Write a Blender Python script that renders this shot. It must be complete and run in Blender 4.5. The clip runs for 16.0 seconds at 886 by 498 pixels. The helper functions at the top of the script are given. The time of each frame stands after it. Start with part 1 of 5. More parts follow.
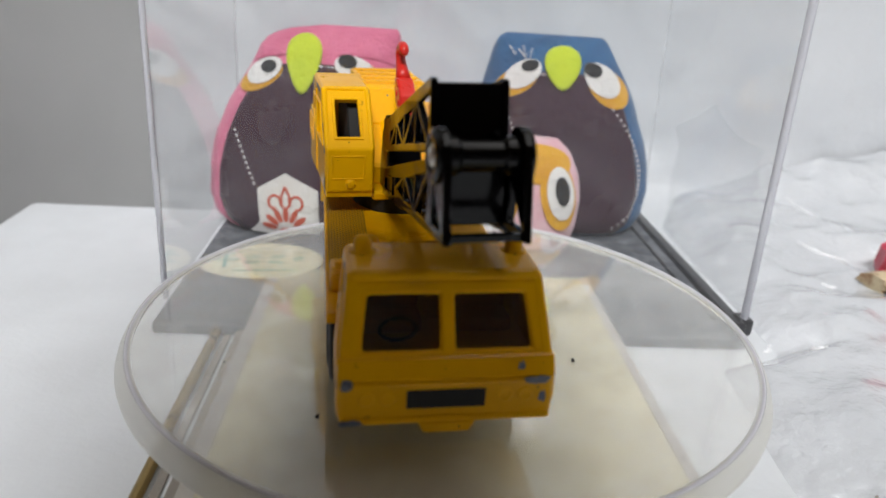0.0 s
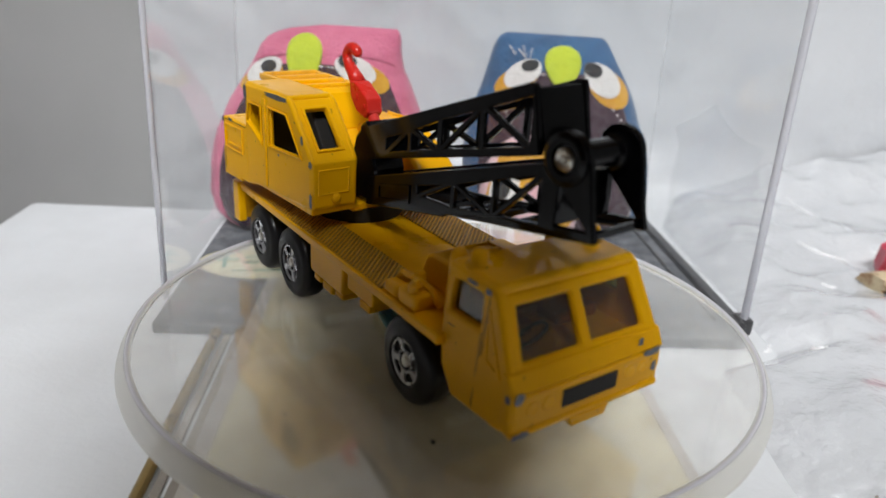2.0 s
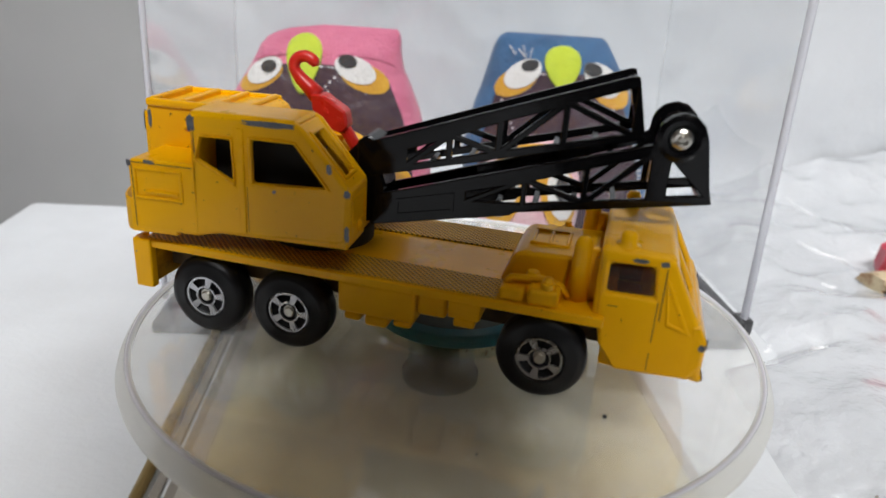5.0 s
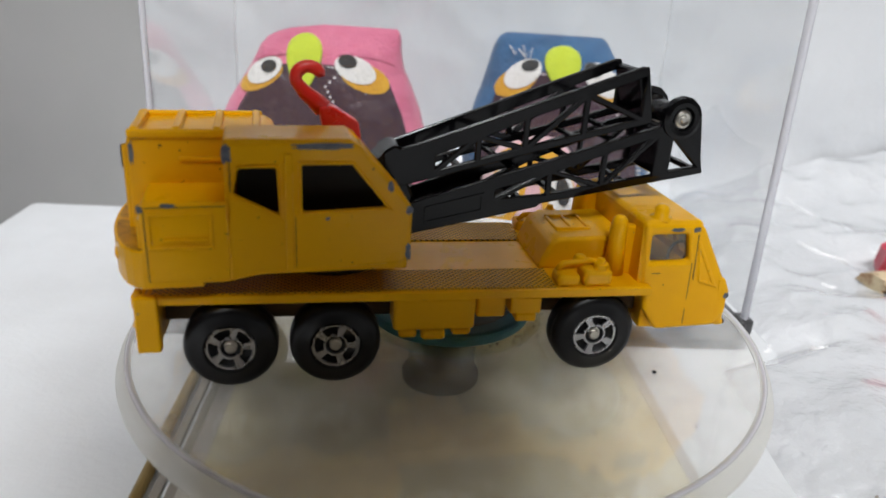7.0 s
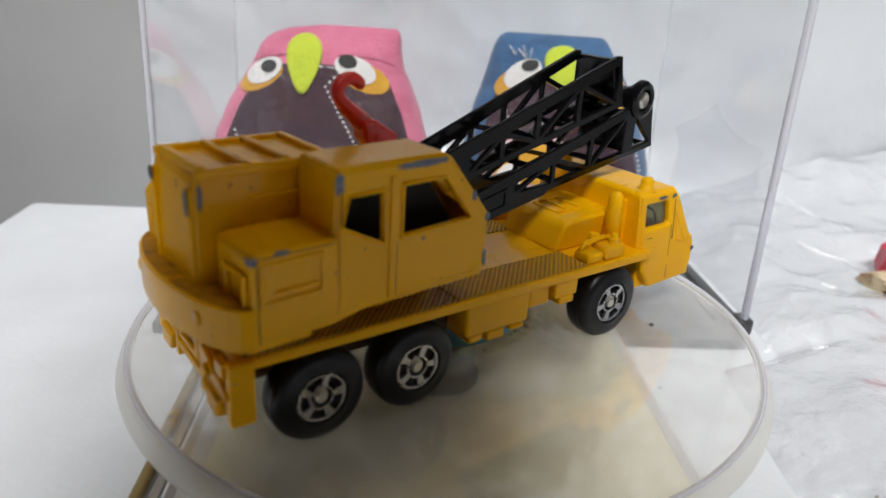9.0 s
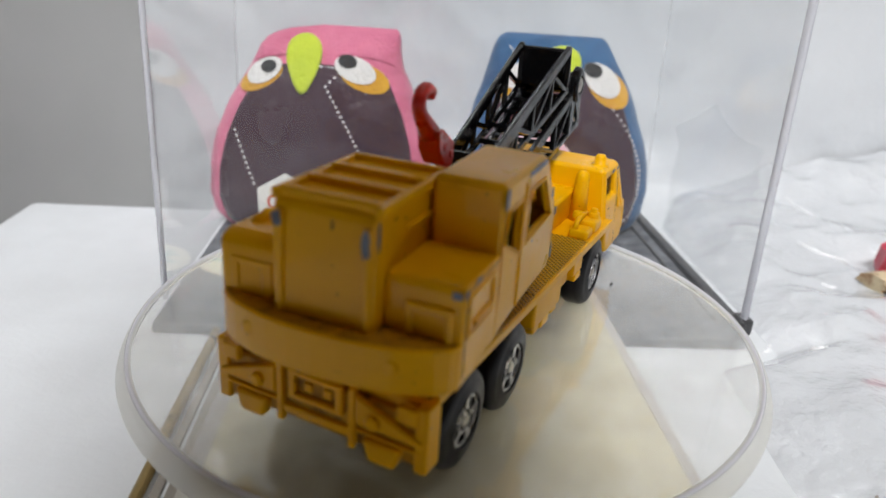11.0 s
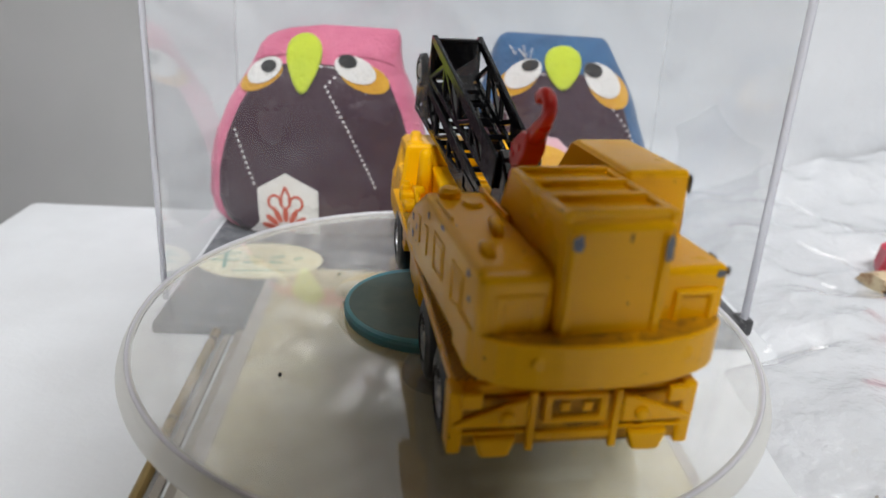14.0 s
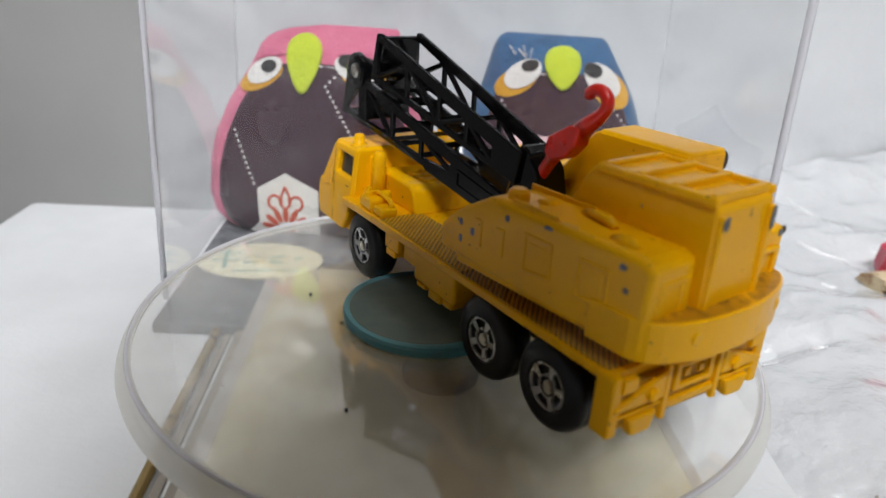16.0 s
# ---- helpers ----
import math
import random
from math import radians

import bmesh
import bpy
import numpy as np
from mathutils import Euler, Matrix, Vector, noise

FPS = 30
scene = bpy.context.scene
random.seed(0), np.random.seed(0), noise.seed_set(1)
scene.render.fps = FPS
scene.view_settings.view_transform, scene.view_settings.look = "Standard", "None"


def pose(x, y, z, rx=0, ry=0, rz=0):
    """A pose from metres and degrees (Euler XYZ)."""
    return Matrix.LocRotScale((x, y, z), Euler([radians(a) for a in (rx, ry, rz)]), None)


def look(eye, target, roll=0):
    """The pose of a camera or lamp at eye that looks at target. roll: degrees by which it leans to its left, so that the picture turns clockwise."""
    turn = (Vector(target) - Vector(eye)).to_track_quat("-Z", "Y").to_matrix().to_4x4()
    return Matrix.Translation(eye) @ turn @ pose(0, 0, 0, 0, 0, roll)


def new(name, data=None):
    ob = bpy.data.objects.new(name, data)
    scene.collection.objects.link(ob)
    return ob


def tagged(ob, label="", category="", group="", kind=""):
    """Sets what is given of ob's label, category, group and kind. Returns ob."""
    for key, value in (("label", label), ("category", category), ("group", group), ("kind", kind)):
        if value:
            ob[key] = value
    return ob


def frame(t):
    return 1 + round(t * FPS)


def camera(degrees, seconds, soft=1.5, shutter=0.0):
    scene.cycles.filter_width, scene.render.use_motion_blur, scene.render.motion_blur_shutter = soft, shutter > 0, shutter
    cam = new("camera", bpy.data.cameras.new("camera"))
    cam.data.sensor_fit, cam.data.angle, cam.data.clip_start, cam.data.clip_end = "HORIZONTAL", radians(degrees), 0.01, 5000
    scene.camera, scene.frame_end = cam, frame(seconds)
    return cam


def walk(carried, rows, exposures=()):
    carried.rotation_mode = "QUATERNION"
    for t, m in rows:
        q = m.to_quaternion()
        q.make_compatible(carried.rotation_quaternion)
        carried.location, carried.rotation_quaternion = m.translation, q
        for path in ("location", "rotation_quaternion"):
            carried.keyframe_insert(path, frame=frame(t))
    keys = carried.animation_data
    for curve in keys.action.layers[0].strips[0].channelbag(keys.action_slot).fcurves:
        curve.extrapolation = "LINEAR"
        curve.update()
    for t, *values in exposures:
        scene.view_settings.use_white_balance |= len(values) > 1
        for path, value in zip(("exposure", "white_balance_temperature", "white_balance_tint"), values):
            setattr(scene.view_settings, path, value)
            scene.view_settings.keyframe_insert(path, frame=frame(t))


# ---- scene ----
# ---- camera: fixed on a stand, ten centimetres from the turntable's axis ----
EYE = (0.0, -0.100, 0.0668)
WAY = (-0.0081, 0.9268, -0.3754)
AIM = tuple(e + w for e, w in zip(EYE, WAY))
cam = camera(64.45, 16.0, soft=1.6)
cam.data.dof.use_dof, cam.data.dof.focus_distance, cam.data.dof.aperture_fstop = True, 0.108, 23.0
walk(cam, [(0.0, look(EYE, AIM, 3.80)), (16.0, look(EYE, AIM, 3.80))],
     exposures=[(0.0, -0.22), (2.8, -0.22), (4.0, -0.13), (9.0, -0.12), (11.5, -0.12), (16.0, -0.16)])

# ---- light: two unseen lamps added under the ceiling, behind the camera and overhead ----
world = bpy.data.worlds.new("room_air")
scene.world = world
world.use_nodes = True
world.node_tree.nodes["Background"].inputs[0].default_value = (0.80, 0.84, 0.90, 1)
world.node_tree.nodes["Background"].inputs[1].default_value = 0.32
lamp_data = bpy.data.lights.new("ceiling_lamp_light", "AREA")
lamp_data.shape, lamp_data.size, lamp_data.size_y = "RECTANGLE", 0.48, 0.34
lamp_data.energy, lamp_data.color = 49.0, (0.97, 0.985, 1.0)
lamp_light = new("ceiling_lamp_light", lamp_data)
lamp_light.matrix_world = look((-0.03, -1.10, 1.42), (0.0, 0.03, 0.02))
# second unseen lamp, added as fill for level surfaces and right-hand faces
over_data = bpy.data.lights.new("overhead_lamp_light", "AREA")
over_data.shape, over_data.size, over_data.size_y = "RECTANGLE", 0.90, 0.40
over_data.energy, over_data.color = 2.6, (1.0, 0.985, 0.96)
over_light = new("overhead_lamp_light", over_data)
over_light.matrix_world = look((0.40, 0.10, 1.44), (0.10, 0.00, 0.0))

MM = 0.001
SKEW = 4.8          # turn of the case, board and slab on the desk, degrees
DISC_Z = 15.0       # top of the clear disc, mm over the desk slab
TRUCK_Z = 15.8      # the truck's own zero height


# ---- materials ----
def material(name, colour, rough=0.5, metal=0.0, coat=0.0, spec=0.5):
    m = bpy.data.materials.new(name)
    m.use_nodes = True
    b = m.node_tree.nodes["Principled BSDF"]
    b.inputs["Base Color"].default_value = (*colour, 1)
    b.inputs["Roughness"].default_value = rough
    b.inputs["Metallic"].default_value = metal
    b.inputs["Coat Weight"].default_value = coat
    b.inputs["Specular IOR Level"].default_value = spec
    return m


def noise_node(m, scale, detail=4.0, rough=0.55):
    n = m.node_tree.nodes
    co = n.new("ShaderNodeTexCoord")
    t = n.new("ShaderNodeTexNoise")
    t.inputs["Scale"].default_value = scale
    t.inputs["Detail"].default_value = detail
    t.inputs["Roughness"].default_value = rough
    m.node_tree.links.new(co.outputs["Object"], t.inputs["Vector"])
    return t


def ramp_node(m, socket, lo, hi):
    r = m.node_tree.nodes.new("ShaderNodeMapRange")
    r.inputs["From Min"].default_value = lo
    r.inputs["From Max"].default_value = hi
    m.node_tree.links.new(socket, r.inputs["Value"])
    return r.outputs["Result"]


def tint(m, other, scale, lo, hi, detail=4.0):
    """Blend the base colour towards another colour by a noise of that scale."""
    t = m.node_tree
    b = t.nodes["Principled BSDF"]
    f = ramp_node(m, noise_node(m, scale, detail).outputs["Fac"], lo, hi)
    mix = t.nodes.new("ShaderNodeMix")
    mix.data_type = "RGBA"
    old = b.inputs["Base Color"]
    if old.is_linked:
        t.links.new(old.links[0].from_socket, mix.inputs["A"])
    else:
        mix.inputs["A"].default_value = tuple(old.default_value)
    mix.inputs["B"].default_value = (*other, 1)
    t.links.new(f, mix.inputs["Factor"])
    t.links.new(mix.outputs["Result"], old)
    return f


def bumpy(m, scale, strength, distance, detail=5.0):
    t = m.node_tree
    b = t.nodes["Principled BSDF"]
    bump = t.nodes.new("ShaderNodeBump")
    bump.inputs["Strength"].default_value = strength
    bump.inputs["Distance"].default_value = distance
    t.links.new(noise_node(m, scale, detail).outputs["Fac"], bump.inputs["Height"])
    if b.inputs["Normal"].is_linked:
        t.links.new(b.inputs["Normal"].links[0].from_socket, bump.inputs["Normal"])
    t.links.new(bump.outputs["Normal"], b.inputs["Normal"])
    return m


def rough_vary(m, scale, lo, hi):
    t = m.node_tree
    r = m.node_tree.nodes.new("ShaderNodeMapRange")
    r.inputs["From Min"].default_value, r.inputs["From Max"].default_value = 0.35, 0.65
    r.inputs["To Min"].default_value, r.inputs["To Max"].default_value = lo, hi
    t.links.new(noise_node(m, scale).outputs["Fac"], r.inputs["Value"])
    t.links.new(r.outputs["Result"], t.nodes["Principled BSDF"].inputs["Roughness"])
    return m


def thin_clear(name, colour, gloss=0.04, ior=1.45, haze=0.0, shine=None, milky=False):
    """A thin clear sheet: what is behind shows through, and its faces mirror by Fresnel."""
    m = bpy.data.materials.new(name)
    m.use_nodes = True
    t = m.node_tree
    out = t.nodes["Material Output"]
    t.nodes.remove(t.nodes["Principled BSDF"])
    clear = t.nodes.new("ShaderNodeBsdfTransparent")
    clear.inputs[0].default_value = (*colour, 1)
    shiny = t.nodes.new("ShaderNodeBsdfGlossy")
    shiny.inputs["Roughness"].default_value = gloss
    f = t.nodes.new("ShaderNodeFresnel")
    f.inputs["IOR"].default_value = ior
    mix = t.nodes.new("ShaderNodeMixShader")
    if shine is None:
        t.links.new(f.outputs[0], mix.inputs[0])
    else:
        mix.inputs[0].default_value = shine
    t.links.new(clear.outputs[0], mix.inputs[1])
    t.links.new(shiny.outputs[0], mix.inputs[2])
    last = mix
    if haze > 0:
        dust_veil = t.nodes.new("ShaderNodeBsdfDiffuse")
        dust_veil.inputs[0].default_value = (0.8, 0.8, 0.8, 1)
        if milky:
            glow = t.nodes.new("ShaderNodeBsdfTranslucent")
            both = t.nodes.new("ShaderNodeAddShader")
            t.links.new(dust_veil.outputs[0], both.inputs[0])
            t.links.new(glow.outputs[0], both.inputs[1])
            dust_veil.inputs[0].default_value = (0.45, 0.45, 0.44, 1)
            glow.inputs[0].default_value = (0.45, 0.45, 0.44, 1)
            dust_veil = both
        mix2 = t.nodes.new("ShaderNodeMixShader")
        mix2.inputs[0].default_value = haze
        t.links.new(mix.outputs[0], mix2.inputs[1])
        t.links.new(dust_veil.outputs[0], mix2.inputs[2])
        last = mix2
    t.links.new(last.outputs[0], out.inputs[0])
    return m


YELLOW = material("yellow_enamel", (0.88, 0.448, 0.0010), 0.36, coat=0.25, spec=0.10)
YELLOW.node_tree.nodes["Principled BSDF"].inputs["Coat Roughness"].default_value = 0.06
tint(YELLOW, (0.76, 0.365, 0.002), 45.0, 0.45, 0.80)
tint(YELLOW, (0.52, 0.235, 0.005), 120.0, 0.66, 0.90)
tint(YELLOW, (0.30, 0.145, 0.010), 380.0, 0.70, 0.78)
tint(YELLOW, (0.17, 0.18, 0.20), 420.0, 0.765, 0.775, 2.0)
tint(YELLOW, (0.10, 0.055, 0.012), 1100.0, 0.715, 0.74, 3.0)
bumpy(bumpy(YELLOW, 900.0, 0.05, 0.0002), 130.0, 0.06, 0.0008)
rough_vary(YELLOW, 120.0, 0.26, 0.44)
# browner yellow: shade of ledge and recess in the colour, with dirt mottling
DIMYELLOW = material("dirty_yellow_enamel", (0.46, 0.215, 0.006), 0.5, coat=0.10, spec=0.15)
tint(DIMYELLOW, (0.80, 0.40, 0.002), 260.0, 0.50, 0.72)
tint(DIMYELLOW, (0.17, 0.080, 0.010), 420.0, 0.50, 0.70)
bumpy(DIMYELLOW, 700.0, 0.1, 0.0002)
DARKLINE = material("grime_line", (0.13, 0.062, 0.010), 0.8)

TREAD = material("yellow_tread", (0.80, 0.43, 0.004), 0.40, spec=0.3)
tint(TREAD, (0.48, 0.26, 0.03), 70.0, 0.42, 0.75)
tt = TREAD.node_tree
waves = []
for turn in (45, -45):
    co = tt.nodes.new("ShaderNodeTexCoord")
    mp = tt.nodes.new("ShaderNodeMapping")
    mp.inputs["Rotation"].default_value = (0, 0, radians(turn))
    wv = tt.nodes.new("ShaderNodeTexWave")
    wv.inputs["Scale"].default_value = 520.0
    tt.links.new(co.outputs["Object"], mp.inputs["Vector"])
    tt.links.new(mp.outputs["Vector"], wv.inputs["Vector"])
    waves.append(wv)
mx = tt.nodes.new("ShaderNodeMath")
mx.operation = "MAXIMUM"
tt.links.new(waves[0].outputs["Fac"], mx.inputs[0])
tt.links.new(waves[1].outputs["Fac"], mx.inputs[1])
bp = tt.nodes.new("ShaderNodeBump")
td = ramp_node(TREAD, mx.outputs[0], 0.72, 0.42)
tm = tt.nodes.new("ShaderNodeMix")
tm.data_type = "RGBA"
tb = tt.nodes["Principled BSDF"].inputs["Base Color"]
tt.links.new(tb.links[0].from_socket, tm.inputs["A"])
tm.inputs["B"].default_value = (0.15, 0.078, 0.014, 1)
tt.links.new(td, tm.inputs["Factor"])
tt.links.new(tm.outputs["Result"], tb)
bp.inputs["Strength"].default_value, bp.inputs["Distance"].default_value = 0.9, 0.0004
tt.links.new(mx.outputs[0], bp.inputs["Height"])
tt.links.new(bp.outputs["Normal"], tt.nodes["Principled BSDF"].inputs["Normal"])

BARE = material("bare_zinc", (0.16, 0.17, 0.19), 0.45, metal=0.5)
tint(BARE, (0.08, 0.085, 0.10), 900.0, 0.4, 0.7)
BLACK = bumpy(rough_vary(material("black_plastic", (0.003, 0.003, 0.0035), 0.16, spec=0.22), 150.0, 0.10, 0.22), 500.0, 0.06, 0.0003)
# shade beneath the deck, put into the colour as dark brown
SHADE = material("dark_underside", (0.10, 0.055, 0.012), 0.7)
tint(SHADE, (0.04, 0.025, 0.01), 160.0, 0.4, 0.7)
PIT = material("matt_black", (0.010, 0.009, 0.008), 0.75)
RED = bumpy(rough_vary(material("red_plastic", (0.62, 0.018, 0.010), 0.30, coat=0.2), 200.0, 0.25, 0.45), 400.0, 0.12, 0.0003)
TYRE = rough_vary(material("tyre_plastic", (0.005, 0.005, 0.006), 0.35, spec=0.35), 250.0, 0.30, 0.50)
CHROME = rough_vary(material("silver_foil", (0.46, 0.46, 0.48), 0.25, metal=1.0), 500.0, 0.18, 0.38)
PIN = material("steel_pin", (0.55, 0.53, 0.48), 0.28, metal=1.0)
TINTED = thin_clear("smoky_window", (0.62, 0.60, 0.44), 0.06, shine=0.07, haze=0.02)
SEAT = material("orange_interior", (0.45, 0.13, 0.03), 0.6)

# haze paints the whitish veil that reflections lay over the pane
PANE = thin_clear("clear_case_pane", (0.975, 0.98, 0.98), 0.03, 1.40, haze=0.038)
DISC = bpy.data.materials.new("clear_acrylic")
DISC.use_nodes = True
ab = DISC.node_tree.nodes["Principled BSDF"]
ab.inputs["Base Color"].default_value = (0.97, 0.97, 0.955, 1)
ab.inputs["Transmission Weight"].default_value = 1.0
ab.inputs["IOR"].default_value = 1.75
ab.inputs["Roughness"].default_value = 0.035
dt = DISC.node_tree
dust_veil = dt.nodes.new("ShaderNodeBsdfDiffuse")
dust_veil.inputs[0].default_value = (0.8, 0.79, 0.76, 1)
dmix = dt.nodes.new("ShaderNodeMixShader")
dt.links.new(ramp_node(DISC, noise_node(DISC, 60.0, 6.0, 0.7).outputs["Fac"], 0.12, 2.5), dmix.inputs[0])
dt.links.new(ab.outputs[0], dmix.inputs[1])
dt.links.new(dust_veil.outputs[0], dmix.inputs[2])
dt.links.new(dmix.outputs[0], dt.nodes["Material Output"].inputs[0])
RIM = thin_clear("milky_rim", (0.97, 0.97, 0.96), 0.12, haze=0.58, shine=0.07, milky=True)
BACKEDGE = thin_clear("far_case_edge", (0.965, 0.965, 0.97), 0.12, haze=0.08, shine=0.04)
SIDEPANE = thin_clear("scuffed_side_pane", (0.975, 0.98, 0.98), 0.10, haze=0.05, shine=0.25)
DULLPANE = thin_clear("dull_side_pane", (0.975, 0.98, 0.98), 0.14, haze=0.05, shine=0.10)
BEAD = material("rim_bead", (0.66, 0.66, 0.71), 0.2, coat=0.4)
EDGE = material("case_edge", (0.68, 0.68, 0.72), 0.2, coat=0.4)
EDGE.node_tree.nodes["Principled BSDF"].inputs["Transmission Weight"].default_value = 0.35
GREYTEAL = material("dusty_teal", (0.19, 0.26, 0.25), 0.7, spec=0.2)
tint(GREYTEAL, (0.25, 0.31, 0.29), 150.0, 0.4, 0.7)
PALEYELLOW = thin_clear("yellowed_adhesive", (0.94, 0.90, 0.76), 0.2, haze=0.04, shine=0.02)
TEAL = material("teal_rubber", (0.24, 0.56, 0.66), 0.55, spec=0.3)
TEAL.node_tree.nodes["Principled BSDF"].inputs["Subsurface Weight"].default_value = 0.5
TEAL.node_tree.nodes["Principled BSDF"].inputs["Subsurface Radius"].default_value = (0.002, 0.006, 0.007)
tint(TEAL, (0.18, 0.44, 0.52), 70.0, 0.35, 0.65)
DIRT = material("dirt_crumb", (0.02, 0.018, 0.015), 0.9)

SLAB = material("white_foam", (0.70, 0.72, 0.745), 0.75)
tint(SLAB, (0.64, 0.655, 0.675), 40.0, 0.4, 0.7)
bumpy(bumpy(SLAB, 900.0, 0.25, 0.0005), 60.0, 0.1, 0.002)
CREAM = material("cream_board", (0.68, 0.62, 0.44), 0.16, coat=0.3)
tint(CREAM, (0.58, 0.51, 0.33), 18.0, 0.35, 0.75)
tint(CREAM, (0.74, 0.70, 0.56), 90.0, 0.5, 0.8)
bumpy(CREAM, 300.0, 0.05, 0.0003)
BRASS = rough_vary(material("worn_brass", (0.38, 0.27, 0.11), 0.35, metal=0.8), 300.0, 0.25, 0.5)
GREYBAND = material("grey_band", (0.30, 0.27, 0.235), 0.5)
PALEBAND = material("pale_grey_band", (0.53, 0.50, 0.46), 0.4)
tint(PALEBAND, (0.43, 0.40, 0.36), 60.0, 0.4, 0.7)
SMOKE = material("smoky_clear_post", (0.07, 0.085, 0.085), 0.12, coat=0.5)
SLEEVE = thin_clear("clear_sleeve", (0.84, 0.88, 0.88), 0.05, shine=0.20, haze=0.05)
FOOT = thin_clear("smoky_foot", (0.42, 0.44, 0.44), 0.10, shine=0.10)
TAG = material("cream_tag", (0.82, 0.76, 0.52), 0.6)
INK = material("green_ink", (0.10, 0.36, 0.27), 0.7)
MAT = material("grey_felt", (0.085, 0.092, 0.105), 0.9)
tint(MAT, (0.20, 0.21, 0.23), 260.0, 0.45, 0.70)
bumpy(MAT, 700.0, 0.6, 0.0008)
LINT = material("white_lint", (0.62, 0.63, 0.64), 0.9)
RAIL = material("black_base_rail", (0.035, 0.035, 0.038), 0.35)
tint(RAIL, (0.12, 0.12, 0.12), 200.0, 0.6, 0.75)

PLASTIC = material("white_plastic_film", (0.73, 0.745, 0.765), 0.14, coat=0.6)
tint(PLASTIC, (0.62, 0.64, 0.67), 14.0, 0.35, 0.75)
bumpy(bumpy(PLASTIC, 45.0, 0.45, 0.004), 220.0, 0.12, 0.001)
FILM = material("crumpled_clear_film", (0.64, 0.655, 0.68), 0.12, coat=0.8)
tint(FILM, (0.54, 0.555, 0.58), 26.0, 0.35, 0.75)
bumpy(bumpy(FILM, 60.0, 0.6, 0.004), 240.0, 0.2, 0.001)
LOOSE = thin_clear("loose_film", (0.93, 0.935, 0.95), 0.15, haze=0.05, shine=0.03)
# whiter than the film, to paint glints along its creases
GLINT = material("film_fold_gloss", (0.90, 0.905, 0.92), 0.06, coat=1.0, spec=1.0)
WALL = material("pale_wall", (0.50, 0.51, 0.52), 0.8)
tint(WALL, (0.44, 0.45, 0.46), 3.0, 0.4, 0.7)
# grey set low for the dimmer light on the left background
CARD = material("grey_card", (0.42, 0.42, 0.415), 0.85)
tint(CARD, (0.36, 0.36, 0.355), 12.0, 0.35, 0.7)
# unseen south and west walls, brown to tint and weaken the bounced light
DARKWALL = material("brown_wood_wall", (0.17, 0.075, 0.024), 0.7)
tint(DARKWALL, (0.11, 0.045, 0.016), 3.0, 0.4, 0.7)
# unseen ceiling, tan so that light bounced into the shade is warmer
WARMCEILING = material("tan_wood_ceiling", (0.42, 0.27, 0.14), 0.7)
tint(WARMCEILING, (0.32, 0.20, 0.10), 3.0, 0.4, 0.7)
DESK = material("grey_desk", (0.26, 0.26, 0.26), 0.6)
tint(DESK, (0.20, 0.20, 0.20), 20.0, 0.4, 0.7)
# glowing face of the two added lamps
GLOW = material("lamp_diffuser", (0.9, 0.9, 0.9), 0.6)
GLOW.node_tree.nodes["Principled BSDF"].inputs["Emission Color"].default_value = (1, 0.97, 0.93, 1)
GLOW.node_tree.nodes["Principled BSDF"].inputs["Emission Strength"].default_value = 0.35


def cloth(name, a, b, weave=1500.0):
    m = material(name, a, 0.9)
    m.node_tree.nodes["Principled BSDF"].inputs["Sheen Weight"].default_value = 0.25
    tint(m, b, 160.0, 0.35, 0.7)
    bumpy(bumpy(bumpy(m, weave, 0.6, 0.0007), 400.0, 0.4, 0.001), 80.0, 0.4, 0.0025)
    return m


PINK = cloth("pink_fleece", (0.72, 0.20, 0.32), (0.60, 0.13, 0.24))
BLUE = cloth("blue_fleece", (0.035, 0.13, 0.29), (0.025, 0.085, 0.20))
PLUM = material("plum_vinyl_print", (0.046, 0.021, 0.036), 0.28, coat=0.6)
tint(PLUM, (0.062, 0.030, 0.044), 60.0, 0.4, 0.7)
rough_vary(PLUM, 70.0, 0.16, 0.34)
bumpy(bumpy(PLUM, 38.0, 0.7, 0.006, 2.0), 110.0, 0.45, 0.003)
LIME = cloth("lime_felt", (0.58, 0.68, 0.03), (0.50, 0.62, 0.03))
ORANGE = cloth("orange_felt", (0.72, 0.38, 0.02), (0.62, 0.29, 0.015))
WHITE = cloth("white_felt", (0.80, 0.78, 0.76), (0.72, 0.70, 0.68))
PUPIL = cloth("black_felt", (0.012, 0.012, 0.014), (0.03, 0.03, 0.032))
THREAD = material("white_thread", (0.72, 0.68, 0.68), 0.8)
PRINT = material("red_print", (0.52, 0.10, 0.06), 0.8)
BABY = cloth("pale_pink_glitter", (0.74, 0.42, 0.48), (0.82, 0.60, 0.62), 2500.0)
ROSE = material("red_wrapper", (0.62, 0.05, 0.09), 0.4)
tint(ROSE, (0.80, 0.55, 0.50), 120.0, 0.55, 0.65)
TWIST = material("cream_wrapper", (0.62, 0.52, 0.34), 0.5)
tint(TWIST, (0.30, 0.16, 0.08), 160.0, 0.5, 0.65)


# ---- mesh tools (millimetres in, metres out) ----
def finish(bm, bevel=0.0, segments=1, angle=28.0):
    bmesh.ops.remove_doubles(bm, verts=bm.verts, dist=1e-4)
    bmesh.ops.recalc_face_normals(bm, faces=bm.faces)
    if bevel > 0:
        sharp = [e for e in bm.edges if len(e.link_faces) == 2 and e.calc_face_angle(0) > radians(angle)]
        bmesh.ops.bevel(bm, geom=sharp, offset=bevel, segments=segments, profile=0.5, affect="EDGES", clamp_overlap=True)
    return bm


